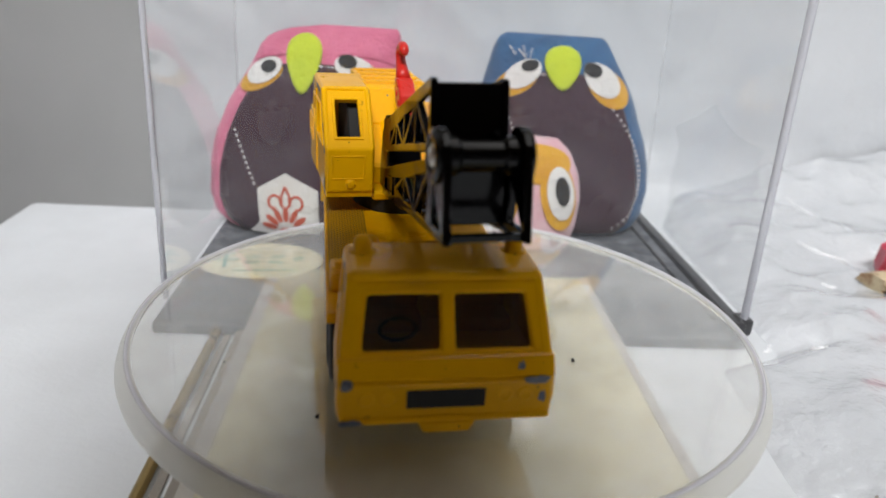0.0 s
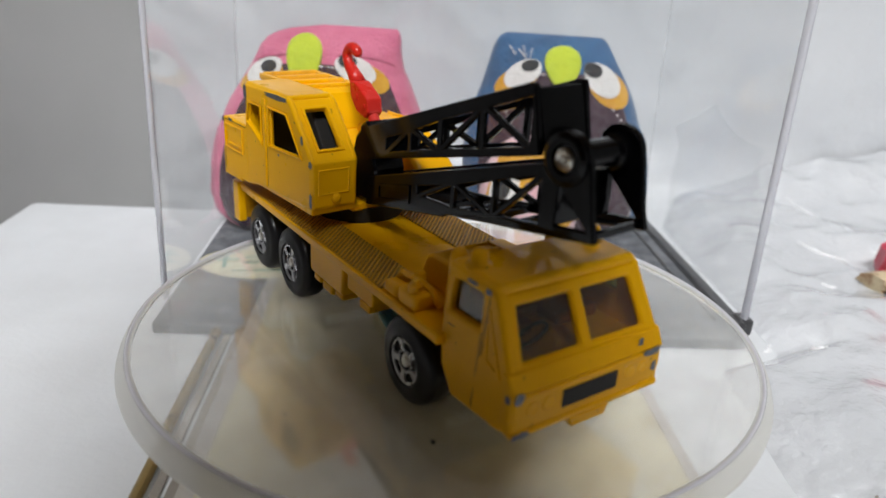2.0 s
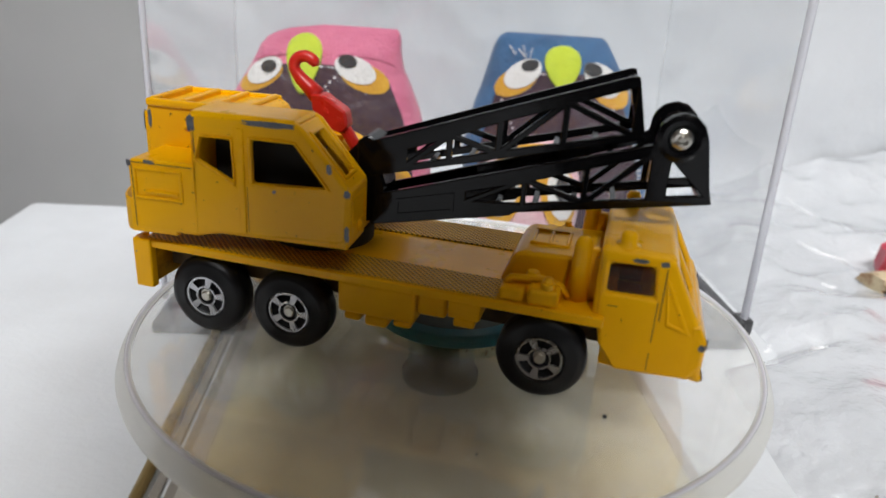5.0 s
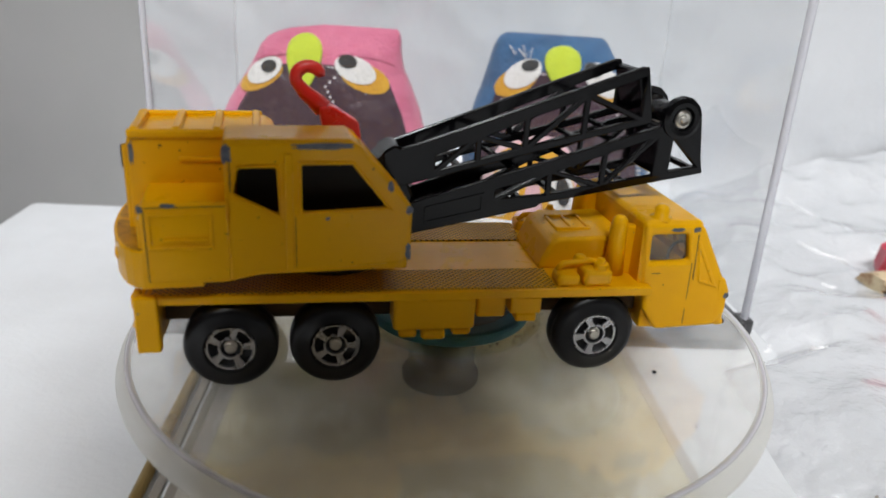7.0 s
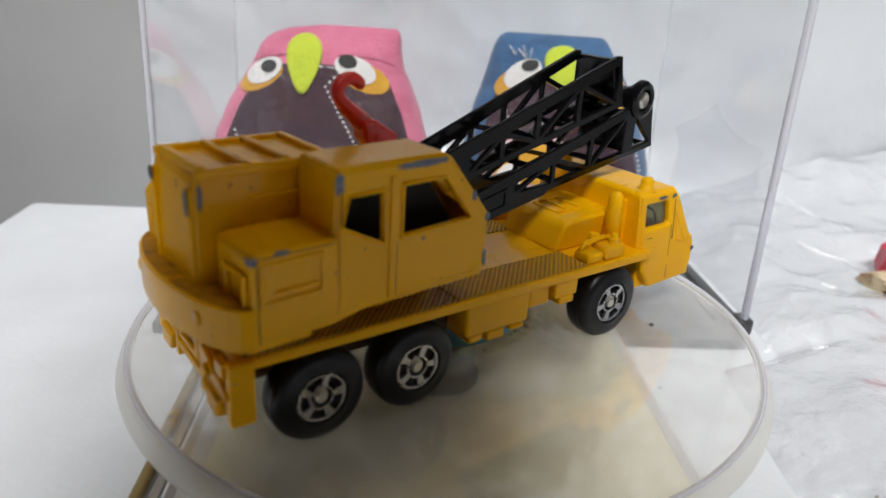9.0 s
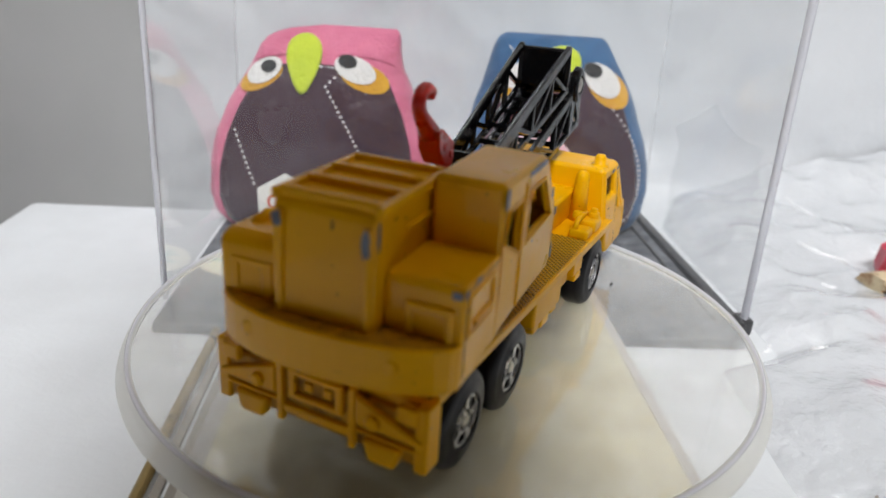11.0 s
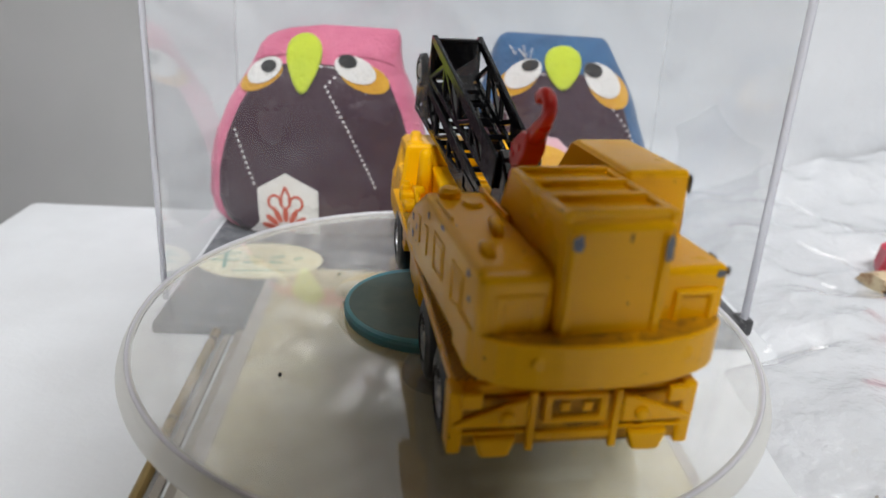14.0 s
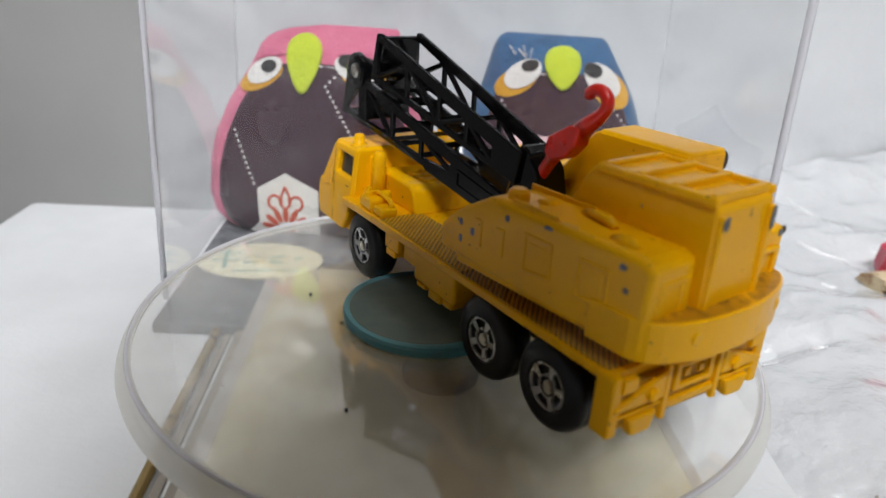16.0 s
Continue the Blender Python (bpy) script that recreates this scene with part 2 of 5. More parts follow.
def part(name, bm, mat, parent=None, label="", smooth=False, at=None):
    for v in bm.verts:
        v.co *= MM
    if smooth:
        for f in bm.faces:
            f.smooth = True
    me = bpy.data.meshes.new(name)
    bm.to_mesh(me)
    bm.free()
    me.materials.append(mat)
    ob = new(name, me)
    if parent is not None:
        ob.parent = parent
    if at is not None:
        ob.matrix_basis = at
    if label:
        tagged(ob, label)
    return ob


def again(ob, parent, m, name=None):
    """Another object on the same mesh."""
    o = new(name or ob.name.split(".")[0], ob.data)
    o.parent = parent
    o.matrix_basis = m
    return o


def thing(name, label, category, m=None, group="", kind=""):
    ob = new(name)
    ob.empty_display_size = 0.002
    if m is not None:
        ob.matrix_basis = m
    return tagged(ob, label, category, group, kind)


def add_box(bm, x0, x1, y0, y1, z0, z1, m=None):
    vs = [bm.verts.new((x, y, z)) for z in (z0, z1) for y in (y0, y1) for x in (x0, x1)]
    for q in ((0, 1, 3, 2), (4, 6, 7, 5), (0, 4, 5, 1), (2, 3, 7, 6), (0, 2, 6, 4), (1, 5, 7, 3)):
        bm.faces.new([vs[i] for i in q])
    if m is not None:
        bmesh.ops.transform(bm, matrix=m, verts=vs)
    return vs


def box(*a, bevel=0.25, m=None, segments=2):
    bm = bmesh.new()
    add_box(bm, *a, m=m)
    return finish(bm, bevel, segments)


SIDE = Matrix(((1, 0, 0, 0), (0, 0, 1, 0), (0, 1, 0, 0), (0, 0, 0, 1)))    # (u, v, w) -> x=u, z=v, y=w
FRONT = Matrix(((0, 0, 1, 0), (1, 0, 0, 0), (0, 1, 0, 0), (0, 0, 0, 1)))   # (u, v, w) -> y=u, z=v, x=w


def plate(outer, holes=(), w0=0.0, w1=1.0, m=SIDE, bevel=0.2, bm=None, segments=1):
    """A flat plate of a given outline with openings through it, from w0 to w1 deep."""
    own = bmesh.new()
    for loop in (outer, *holes):
        vs = [own.verts.new((u, v, w0)) for u, v in loop]
        for a, b in zip(vs, vs[1:] + vs[:1]):
            own.edges.new((a, b))
    bmesh.ops.triangle_fill(own, use_beauty=True, use_dissolve=False, edges=own.edges[:])
    got = bmesh.ops.extrude_face_region(own, geom=own.faces[:])
    bmesh.ops.translate(own, vec=(0, 0, w1 - w0), verts=[g for g in got["geom"] if isinstance(g, bmesh.types.BMVert)])
    bmesh.ops.transform(own, matrix=m, verts=own.verts)
    finish(own, bevel, segments)
    if bm is None:
        return own
    me = bpy.data.meshes.new("scrap")
    own.to_mesh(me)
    own.free()
    bm.from_mesh(me)
    bpy.data.meshes.remove(me)
    return bm


def lathe(profile, n=48, axis="z", start=0.0):
    """A turned shape: profile of (radius, height) round an axis."""
    bm = bmesh.new()
    rings = []
    for r, h in profile:
        if r < 1e-6:
            rings.append([bm.verts.new((0, 0, h))])
        else:
            rings.append([bm.verts.new((r * math.cos(start + 2 * math.pi * i / n), r * math.sin(start + 2 * math.pi * i / n), h)) for i in range(n)])
    for a, b in zip(rings, rings[1:]):
        for i in range(n):
            j = (i + 1) % n
            if len(a) == 1 and len(b) == 1:
                continue
            if len(a) == 1:
                bm.faces.new((a[0], b[i], b[j]))
            elif len(b) == 1:
                bm.faces.new((a[i], a[j], b[0]))
            else:
                bm.faces.new((a[i], a[j], b[j], b[i]))
    bmesh.ops.recalc_face_normals(bm, faces=bm.faces)
    if axis == "y":
        bmesh.ops.transform(bm, matrix=Matrix.Rotation(radians(90), 4, "X"), verts=bm.verts)
    elif axis == "x":
        bmesh.ops.transform(bm, matrix=Matrix.Rotation(radians(90), 4, "Y"), verts=bm.verts)
    return bm


def tube(points, radius, n=10, flat=1.0, bm=None):
    """A rounded rod along points; radius is a number or one for each point; flat squeezes it across y."""
    bm = bm or bmesh.new()
    pts = [Vector(p) for p in points]
    rad = radius if isinstance(radius, (list, tuple)) else [radius] * len(pts)
    rings = []
    for i, p in enumerate(pts):
        d = (pts[min(i + 1, len(pts) - 1)] - pts[max(i - 1, 0)]).normalized()
        side = Vector((0, 1, 0)) if abs(d.y) < 0.9 else Vector((1, 0, 0))
        up = d.cross(side).normalized()
        side = up.cross(d).normalized()
        rings.append([bm.verts.new(p + rad[i] * (flat * math.cos(a) * side + math.sin(a) * up)) for a in (2 * math.pi * k / n for k in range(n))])
    for a, b in zip(rings, rings[1:]):
        for i in range(n):
            j = (i + 1) % n
            bm.faces.new((a[i], a[j], b[j], b[i]))
    bm.faces.new(rings[0])
    bm.faces.new(rings[-1][::-1])
    bmesh.ops.recalc_face_normals(bm, faces=bm.faces)
    return bm


def mm_pose(x, y, z, rx=0, ry=0, rz=0):
    return pose(x * MM, y * MM, z * MM, rx, ry, rz)


SKEWED = mm_pose(0, 0, 0, 0, 0, SKEW)

# ---- the setting: room, desk, slab, film backdrop ----
def build_room():
    part_floor = part("floor", box(-2400, 2400, -2400, 1200, -45, -40, bevel=0), DESK)
    tagged(part_floor, "grey desk top under the white slab", "desk", kind="structure")
    for name, a, mat in (("wall_north", (-2400, 2400, 1200, 1230, -40, 1500), WALL), ("wall_east", (2400, 2430, -2400, 1200, -40, 1500), WALL),
                         ("wall_west", (-2430, -2400, -2400, 1200, -40, 1500), DARKWALL), ("wall_south", (-2400, 2400, -2430, -2400, -40, 1500), DARKWALL)):
        tagged(part(name, box(*a, bevel=0), mat), "painted room wall", "wall", kind="structure")
    tagged(part("ceiling", box(-2430, 2430, -2430, 1230, 1500, 1520, bevel=0), WARMCEILING), "unseen tan ceiling added to warm the bounced light", "ceiling", kind="structure")
    # fixtures made up to hold the two added lights, out of view
    lamp = thing("ceiling_lamp", "unseen added lamp panel with a glowing diffuser", "lamp", mm_pose(-30, -1100, 1499))
    other = thing("ceiling_lamp", "unseen long lamp panel added as fill, with a glowing diffuser", "lamp", mm_pose(400, 100, 1499))
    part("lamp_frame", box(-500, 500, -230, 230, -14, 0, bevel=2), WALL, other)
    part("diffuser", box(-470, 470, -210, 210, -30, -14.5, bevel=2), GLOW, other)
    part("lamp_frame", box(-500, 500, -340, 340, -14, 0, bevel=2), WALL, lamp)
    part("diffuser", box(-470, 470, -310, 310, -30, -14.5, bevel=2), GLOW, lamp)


def wrinkled(name, fn, nu, nv, amp, label, mat, seed):
    """A sheet of crumpled film; fn(u, v) gives the smooth place and the outward normal."""
    bm = bmesh.new()
    grid = []
    for j in range(nv + 1):
        row = []
        for i in range(nu + 1):
            p, nrm = fn(i / nu, j / nv)
            q = Vector(p) * 0.03 + Vector((seed, 0, 0))
            h = 0.0
            for k, s in ((1.0, 1.0), (2.3, 0.5), (5.1, 0.22)):
                h += s * (1.0 - 2.2 * abs(noise.noise(q * k)) ** 0.8)
            h += 0.6 * noise.noise(q * 0.5)
            row.append(bm.verts.new(Vector(p) + Vector(nrm) * (amp * h)))
        grid.append(row)
    for j in range(nv):
        for i in range(nu):
            bm.faces.new((grid[j][i], grid[j][i + 1], grid[j + 1][i + 1], grid[j + 1][i]))
    ob = part(name, bm, mat, smooth=True)
    return tagged(ob, label, "plastic film", kind="structure")


def build_setting():
    slab = part("foam_slab", box(-108, 300, -330, 89, -38, 0, bevel=2.5, segments=3), SLAB, at=SKEWED)
    tagged(slab, "thick white foam slab with softened edges", "foam slab", kind="structure")

    def back(u, v):
        x = -98 + 420 * u
        return (x, 125 + 3 * math.sin(u * 5.0), -38 + 220 * v), (0, -1, 0)
    # curve added so the background falls off darker towards the left
    def card(u, v):
        a = radians(86 * u)
        return (-86 - 74 * math.sin(a), 131 - 110 * (1 - math.cos(a)), -38 + 220 * v), (math.sin(a), -math.cos(a), 0)
    wrinkled("backdrop_card", card, 60, 40, 0.15, "grey wall stand-in, curved so it darkens to the left", CARD, 7.0)
    hung = wrinkled("backdrop", back, 150, 80, 1.3, "white plastic film hanging behind the case", PLASTIC, 3.0)
    # small white rods added as bright glints on the hung film
    for ax, az, bx, bz in ((110.8, 34.8, 112.2, 32.8), (106.8, 36.9, 111.7, 37.9), (123.7, 41.1, 124.8, 39.8), (83.4, 13.1, 89.2, 13.0), (28.0, 57.8, 33.5, 56.9), (96.7, 19.2, 99.3, 24.8), (131.0, 34.4, 128.0, 37.6)):
        pts = [(ax + (bx - ax) * f / 6, 122.6 + 0.2 * math.sin(2 * f), az + (bz - az) * f / 6) for f in range(7)]
        part("film_crease", tube(pts, [0.15 + 0.8 * math.sin(math.pi * f / 6) for f in range(7)], 10), GLINT, hung, smooth=True)

    def low(u, v):
        soft = min(1.0, u * 16.0)
        y = -70 + 186 * v
        left = 51 + 14 * min(1.0, max(0.0, (y - 13) / 8.0)) - max(0.0, y - 21) * 0.06
        x = left + (276 - left) * u
        rise = max(0.0, (v - 0.5) / 0.5) ** 2 * min(1.0, u * 1.8)
        return (x, y, -0.25 + soft * (3.9 + 3.0 * u) + 26 * rise), (0, -0.5 * rise * soft, soft)
    film = wrinkled("plastic_film", low, 150, 140, 2.0, "crumpled clear plastic film lying on the white slab", FILM, 11.0)
    spots = np.array([v.co[:] for v in film.data.vertices]) / MM
    # white rods along creases, added to make streaks of highlight
    for ax, ay, bx, by, bow in ((97, 100, 100.4, 83, 1.0), (88.5, 71.2, 99.8, 61.3, -1.4), (85.7, 50.6, 89.7, 48.4, 0.3), (69.8, 19.6, 73.3, 17.5, -0.3), (61.5, 21.2, 66, 26, 0.5), (104, 66, 112, 58, 0.8), (92, 34, 99, 37, -0.8)):
        pts = []
        for i in range(13):
            f = i / 12
            x, y = ax + (bx - ax) * f + bow * 4 * f * (1 - f), ay + (by - ay) * f + 0.35 * math.sin(9 * f)
            near = np.argsort((spots[:, 0] - x) ** 2 + (spots[:, 1] - y) ** 2)[:3]
            pts.append((x, y, float(spots[near, 2].mean()) - 0.25))
        part("film_crease", tube(pts, [0.10 + 0.62 * math.sin(math.pi * i / 12) for i in range(13)], 10), GLINT, film, smooth=True)

    def cove(u, v):
        run = 190 * v
        bend = min(1.0, run / 36.0) * math.pi / 2
        calm = min(1.0, run / 14.0)
        near = 97 - 10 * min(1.0, max(0.0, (300 * u - 69) / 3.0)) * (1 - min(1.0, run / 12.0))
        return (-20 + 300 * u, near + 21 * math.sin(bend), 2.0 * calm - 0.8 + 21 * (1 - math.cos(bend)) + max(0.0, run - 36)), (0, -calm * math.sin(bend), calm * math.cos(bend))
    wrinkled("film_cove", cove, 130, 80, 1.0, "white plastic film curving up behind the case", PLASTIC, 15.0)
    # a loose flap of film standing behind the case
    flap = [(65.2, -0.4), (64.7, 11.2), (64.7, 22.3), (63.0, 27.0), (68.1, 30.3), (73.0, 34.7), (77.1, 29.8), (82.5, 25.2), (89.4, 22.4), (90.3, 14.7), (93.2, 5.8)]
    bm = bmesh.new()
    mid = bm.verts.new((79.0 * 1.0, 101.0, 20.0))
    rim = [bm.verts.new((x, 104 + 1.2 * math.sin(i * 2.3), z)) for i, (x, z) in enumerate(flap)]
    for i in range(len(rim)):
        bm.faces.new((mid, rim[i], rim[(i + 1) % len(rim)]))
    loose = part("film_flap", bm, LOOSE, smooth=False)
    loose.visible_shadow = False
    tagged(loose, "loose clear plastic flap standing against the film", "plastic film", kind="structure")


# ---- the turntable's board, stem, pad and clear disc ----
def build_stand():
    board = thing("turntable_board", "cream board with brass trim under the clear disc", "board", SKEWED)
    prof = [(-70, 0.0), (10.5, 0.0), (10.5, 2.4), (41, 2.4), (41, 3.2), (-70, 3.2)]
    m = Matrix(((0, 0, 1, 0), (1, 0, 0, 0), (0, 1, 0, 0), (0, 0, 0, 1)))
    part("panel", plate(prof, (), -34.5, 34.5, m, bevel=0.3), CREAM, board)
    part("trim_strip", tube([(-40.2, -70, 1.1), (-40.2, 16, 1.1)], 0.85, 12), BRASS, board, "dull brass edge strip")
    # first strip is the brass rod's shadow band, laid down as grey-brown colour
    part("trim_strip", box(-39.0, -37.6, -70, 16, 0, 0.6), GREYBAND, board, "grey-brown band beside the brass")
    part("trim_strip", box(-36.6, -34.6, -70, 16, 0, 1.6), GREYBAND, board, "grey-brown band beside the brass")
    for x0, x1 in ((-34.5, -32.2), (32.8, 34.5)):
        part("border_strip", box(x0, x1, -70, 10.4, 3.21, 3.35, bevel=0.05), PALEBAND, board, "pale grey border strip")
        part("border_strip", box(x0, x1, 10.6, 40.9, 3.21, 3.35, bevel=0.05), PALEBAND, board, "pale grey border strip")
    stem = thing("support_post", "short metal post under the turning disc", "post", mm_pose(0, 0, 3.2))
    part("foot", lathe([(0, 0), (6.3, 0), (6.3, 0.9), (5.4, 1.6), (4.6, 1.9), (0, 1.9)], 40), FOOT, stem)
    part("column", lathe([(0, 1.95), (3.3, 1.95), (3.3, 10.2), (0, 10.2)], 40), SMOKE, stem)
    sleeve = part("sleeve", lathe([(5.5, 1.95), (5.5, 10.2), (5.2, 10.2), (5.2, 1.95)], 40), SLEEVE, stem, "clear plastic sleeve", smooth=True)
    sleeve.visible_shadow = False
    tag = thing("price_tag", "oval cream price tag with green handwriting", "tag", mm_pose(-41.0, 40.8, 3.3, 0, 0, 8))
    bm = lathe([(0, 0), (13.4, 0), (13.4, 0.15), (0, 0.15)], 48)
    bmesh.ops.scale(bm, vec=(1, 0.72, 1), verts=bm.verts)
    part("card", bm, TAG, tag)
    for x, y, w, h, r in ((-6.5, 0.0, 0.7, 7.4, 4), (-6.5, 1.8, 4.2, 0.6, 10), (-6.5, -0.6, 4.8, 0.6, 6), (-1.6, 0.4, 2.4, 0.6, 12), (-1.6, -1.4, 2.6, 0.6, 4),
                          (3.0, 0.6, 2.6, 0.6, 20), (3.0, -1.4, 2.2, 0.6, -6), (7.0, 0.2, 2.0, 0.6, 50), (1.4, -4.2, 10.5, 0.4, 3)):
        part("ink_stroke", box(-w * 0.65, w * 0.65, -h * 0.7, h * 0.7, 0.16, 0.22, bevel=0), INK, tag, at=mm_pose(x * 1.15, y * 1.5 + 0.6, 0, 0, 0, r))


def build_disc():
    disc = thing("clear_disc", "clear acrylic turntable disc with a milky rounded rim", "turntable disc")
    top = part("plate", lathe([(0, 0), (46.4, 0), (46.4, -1.1), (0, -1.1)], 144), DISC, disc, "clear flat plate")
    rim = part("rim", lathe([(46.42, -1.0), (46.42, 0.15), (46.9, 0.35), (47.5, 0.2), (47.9, -0.5), (48.3, -1.3), (48.6, -2.2), (48.55, -2.6), (48.25, -2.6), (47.95, -1.9), (47.6, -1.5), (47.3, -1.1), (46.9, -1.0), (46.42, -1.0)], 144), RIM, disc, "milky down-turned rim", smooth=True)
    line = part("rim_edge", lathe([(46.7, 0.2), (46.85, 0.48), (47.1, 0.48), (47.3, 0.25), (47.0, 0.15), (46.7, 0.2)], 144), BEAD, disc, "bright rim bead", smooth=True)
    for ob in (top, rim, line):
        ob.visible_shadow = False
    pad = thing("teal_pad", "round translucent teal rubber pad on the clear disc", "rubber pad")
    rubber = part("pad_body", lathe([(0, 1.9), (12.5, 1.9), (13.0, 1.7), (13.2, 1.2), (13.1, 0.2), (12.9, 0.03), (0, 0.03)], 72), TEAL, pad)
    worn = part("dusty_top", lathe([(0, 1.96), (11.3, 1.96), (11.45, 1.91), (0, 1.91)], 72), GREYTEAL, pad, "grey-teal top")
    ring = part("adhesive_patch", lathe([(0, -1.2), (14.6, -1.2), (14.6, -1.3), (0, -1.3)], 64), PALEYELLOW, disc, "pale yellow clear patch under the plate")
    ring.visible_shadow = False
    # greyer top layer is set off centre towards one side
    for v in worn.data.vertices:
        v.co.x -= 0.45 * MM
        v.co.y += 0.9 * MM
    for ob in (rubber, worn, ring):
        for v in ob.data.vertices:
            v.co.x += 0.5 * MM
            v.co.y += 2.75 * MM
    crumbs = bmesh.new()
    rnd = random.Random(4)
    for i in range(96):
        if i < 84:
            a = rnd.uniform(0, 6.28) if i < 40 else rnd.gauss(-0.9, 0.35)
            r = 13.45 + abs(rnd.gauss(0, 0.7 if i < 40 else 1.7))
            x, y = 0.5 + r * math.cos(a), 2.75 + r * math.sin(a)
        else:
            a, r = rnd.uniform(0, 6.28), 44 * math.sqrt(rnd.random())
            x, y = r * math.cos(a), r * math.sin(a)
        s = rnd.uniform(0.04, 0.12) * (1.6 if rnd.random() < 0.15 else 1)
        add_box(crumbs, -s, s, -s * 0.7, s * 0.7, 0, s, m=Matrix.Translation((x, y, 0.02)) @ Matrix.Rotation(rnd.uniform(0, 3), 4, "Z"))
    for x, y in ((11.7, 19.0), (-20.5, 21.0), (30.0, -14.0)):
        add_box(crumbs, -0.25, 0.25, -0.2, 0.2, 0, 0.3, m=Matrix.Translation((x, y, 0.02)))
    dirt = part("dirt_crumbs", crumbs, DIRT)
    tagged(dirt, "dark dirt crumbs scattered on the clear disc", "dirt", kind="stuff")
    return disc, pad, dirt


# ---- the toy mobile crane ----
def chip(parent, outline, m, name="paint_chip"):
    return part(name, plate(outline, (), 0.0, 0.06, m, bevel=0), BARE, parent, "bare grey metal where paint is gone")


def ragged(w, h, seed, n=14):
    """The outline of a worn spot: a rounded block with an uneven edge."""
    rnd = random.Random(seed)
    pts = []
    for i in range(n):
        a = 2 * math.pi * i / n
        c, d = math.cos(a), math.sin(a)
        k = (c ** 4 + d ** 4) ** -0.25
        pts.append((w / 2 * k * c * rnd.uniform(0.72, 1.05), h / 2 * k * d * rnd.uniform(0.6, 1.08)))
    return pts


def build_wheel(parent, x, side, z):
    """A toy wheel; its face looks to the outside."""
    wheel = new("wheel")
    wheel.parent = parent
    wheel.matrix_basis = mm_pose(x, side * 12.5, z, 0, 0, 0 if side < 0 else 180)
    prof = [(3.25, -0.25), (3.5, -0.05), (4.7, 0.0), (5.4, 0.25), (5.75, 0.8), (5.85, 1.2), (5.75, 1.5), (5.85, 1.8), (5.85, 3.2), (5.5, 3.9), (2.0, 3.9), (0, 3.9)]
    bm = lathe([(0, 0.75), (3.1, 0.75), (3.15, 0.3)] + [(r, h + 0.3) for r, h in prof], 40)
    bmesh.ops.transform(bm, matrix=Matrix.Rotation(radians(-90), 4, "X"), verts=bm.verts)
    part("tyre", bm, TYRE, wheel, smooth=True)
    rim = bmesh.new()
    add = lathe([(2.68, 0.55), (2.72, 0.3), (3.0, 0.28), (3.12, 0.5), (3.08, 0.7)], 36)
    me = bpy.data.meshes.new("scrap")
    add.to_mesh(me); add.free(); rim.from_mesh(me)
    add = lathe([(1.25, 0.6), (1.3, 0.36), (1.55, 0.36), (1.6, 0.6)], 24)
    add.to_mesh(me); add.free(); rim.from_mesh(me)
    bpy.data.meshes.remove(me)
    for k in range(5):
        vs = add_box(rim, -0.42, 0.42, 1.5, 2.75, 0.36, 0.7)
        for v in vs:
            v.co.x *= 0.8 if v.co.y < 2 else 1.25
        bmesh.ops.transform(rim, matrix=Matrix.Rotation(2 * math.pi * k / 5 + 0.3 * x, 4, "Z"), verts=vs)
    bmesh.ops.transform(rim, matrix=Matrix.Rotation(radians(-90), 4, "X"), verts=rim.verts)
    part("rim", rim, CHROME, wheel, "silver five-spoke rim")
    bm = lathe([(0, 0.25), (0.6, 0.25), (0.75, 0.4), (0.75, 0.76)], 16)
    bmesh.ops.transform(bm, matrix=Matrix.Rotation(radians(-90), 4, "X"), verts=bm.verts)
    part("axle_pin", bm, PIN, wheel)


def taper(bm, z0=10.0, k=0.0095, mid=0.0):
    for v in bm.verts:
        if v.co.z > z0:
            v.co.y = mid + (v.co.y - mid) * (1 - k * (v.co.z - z0))
    return bm


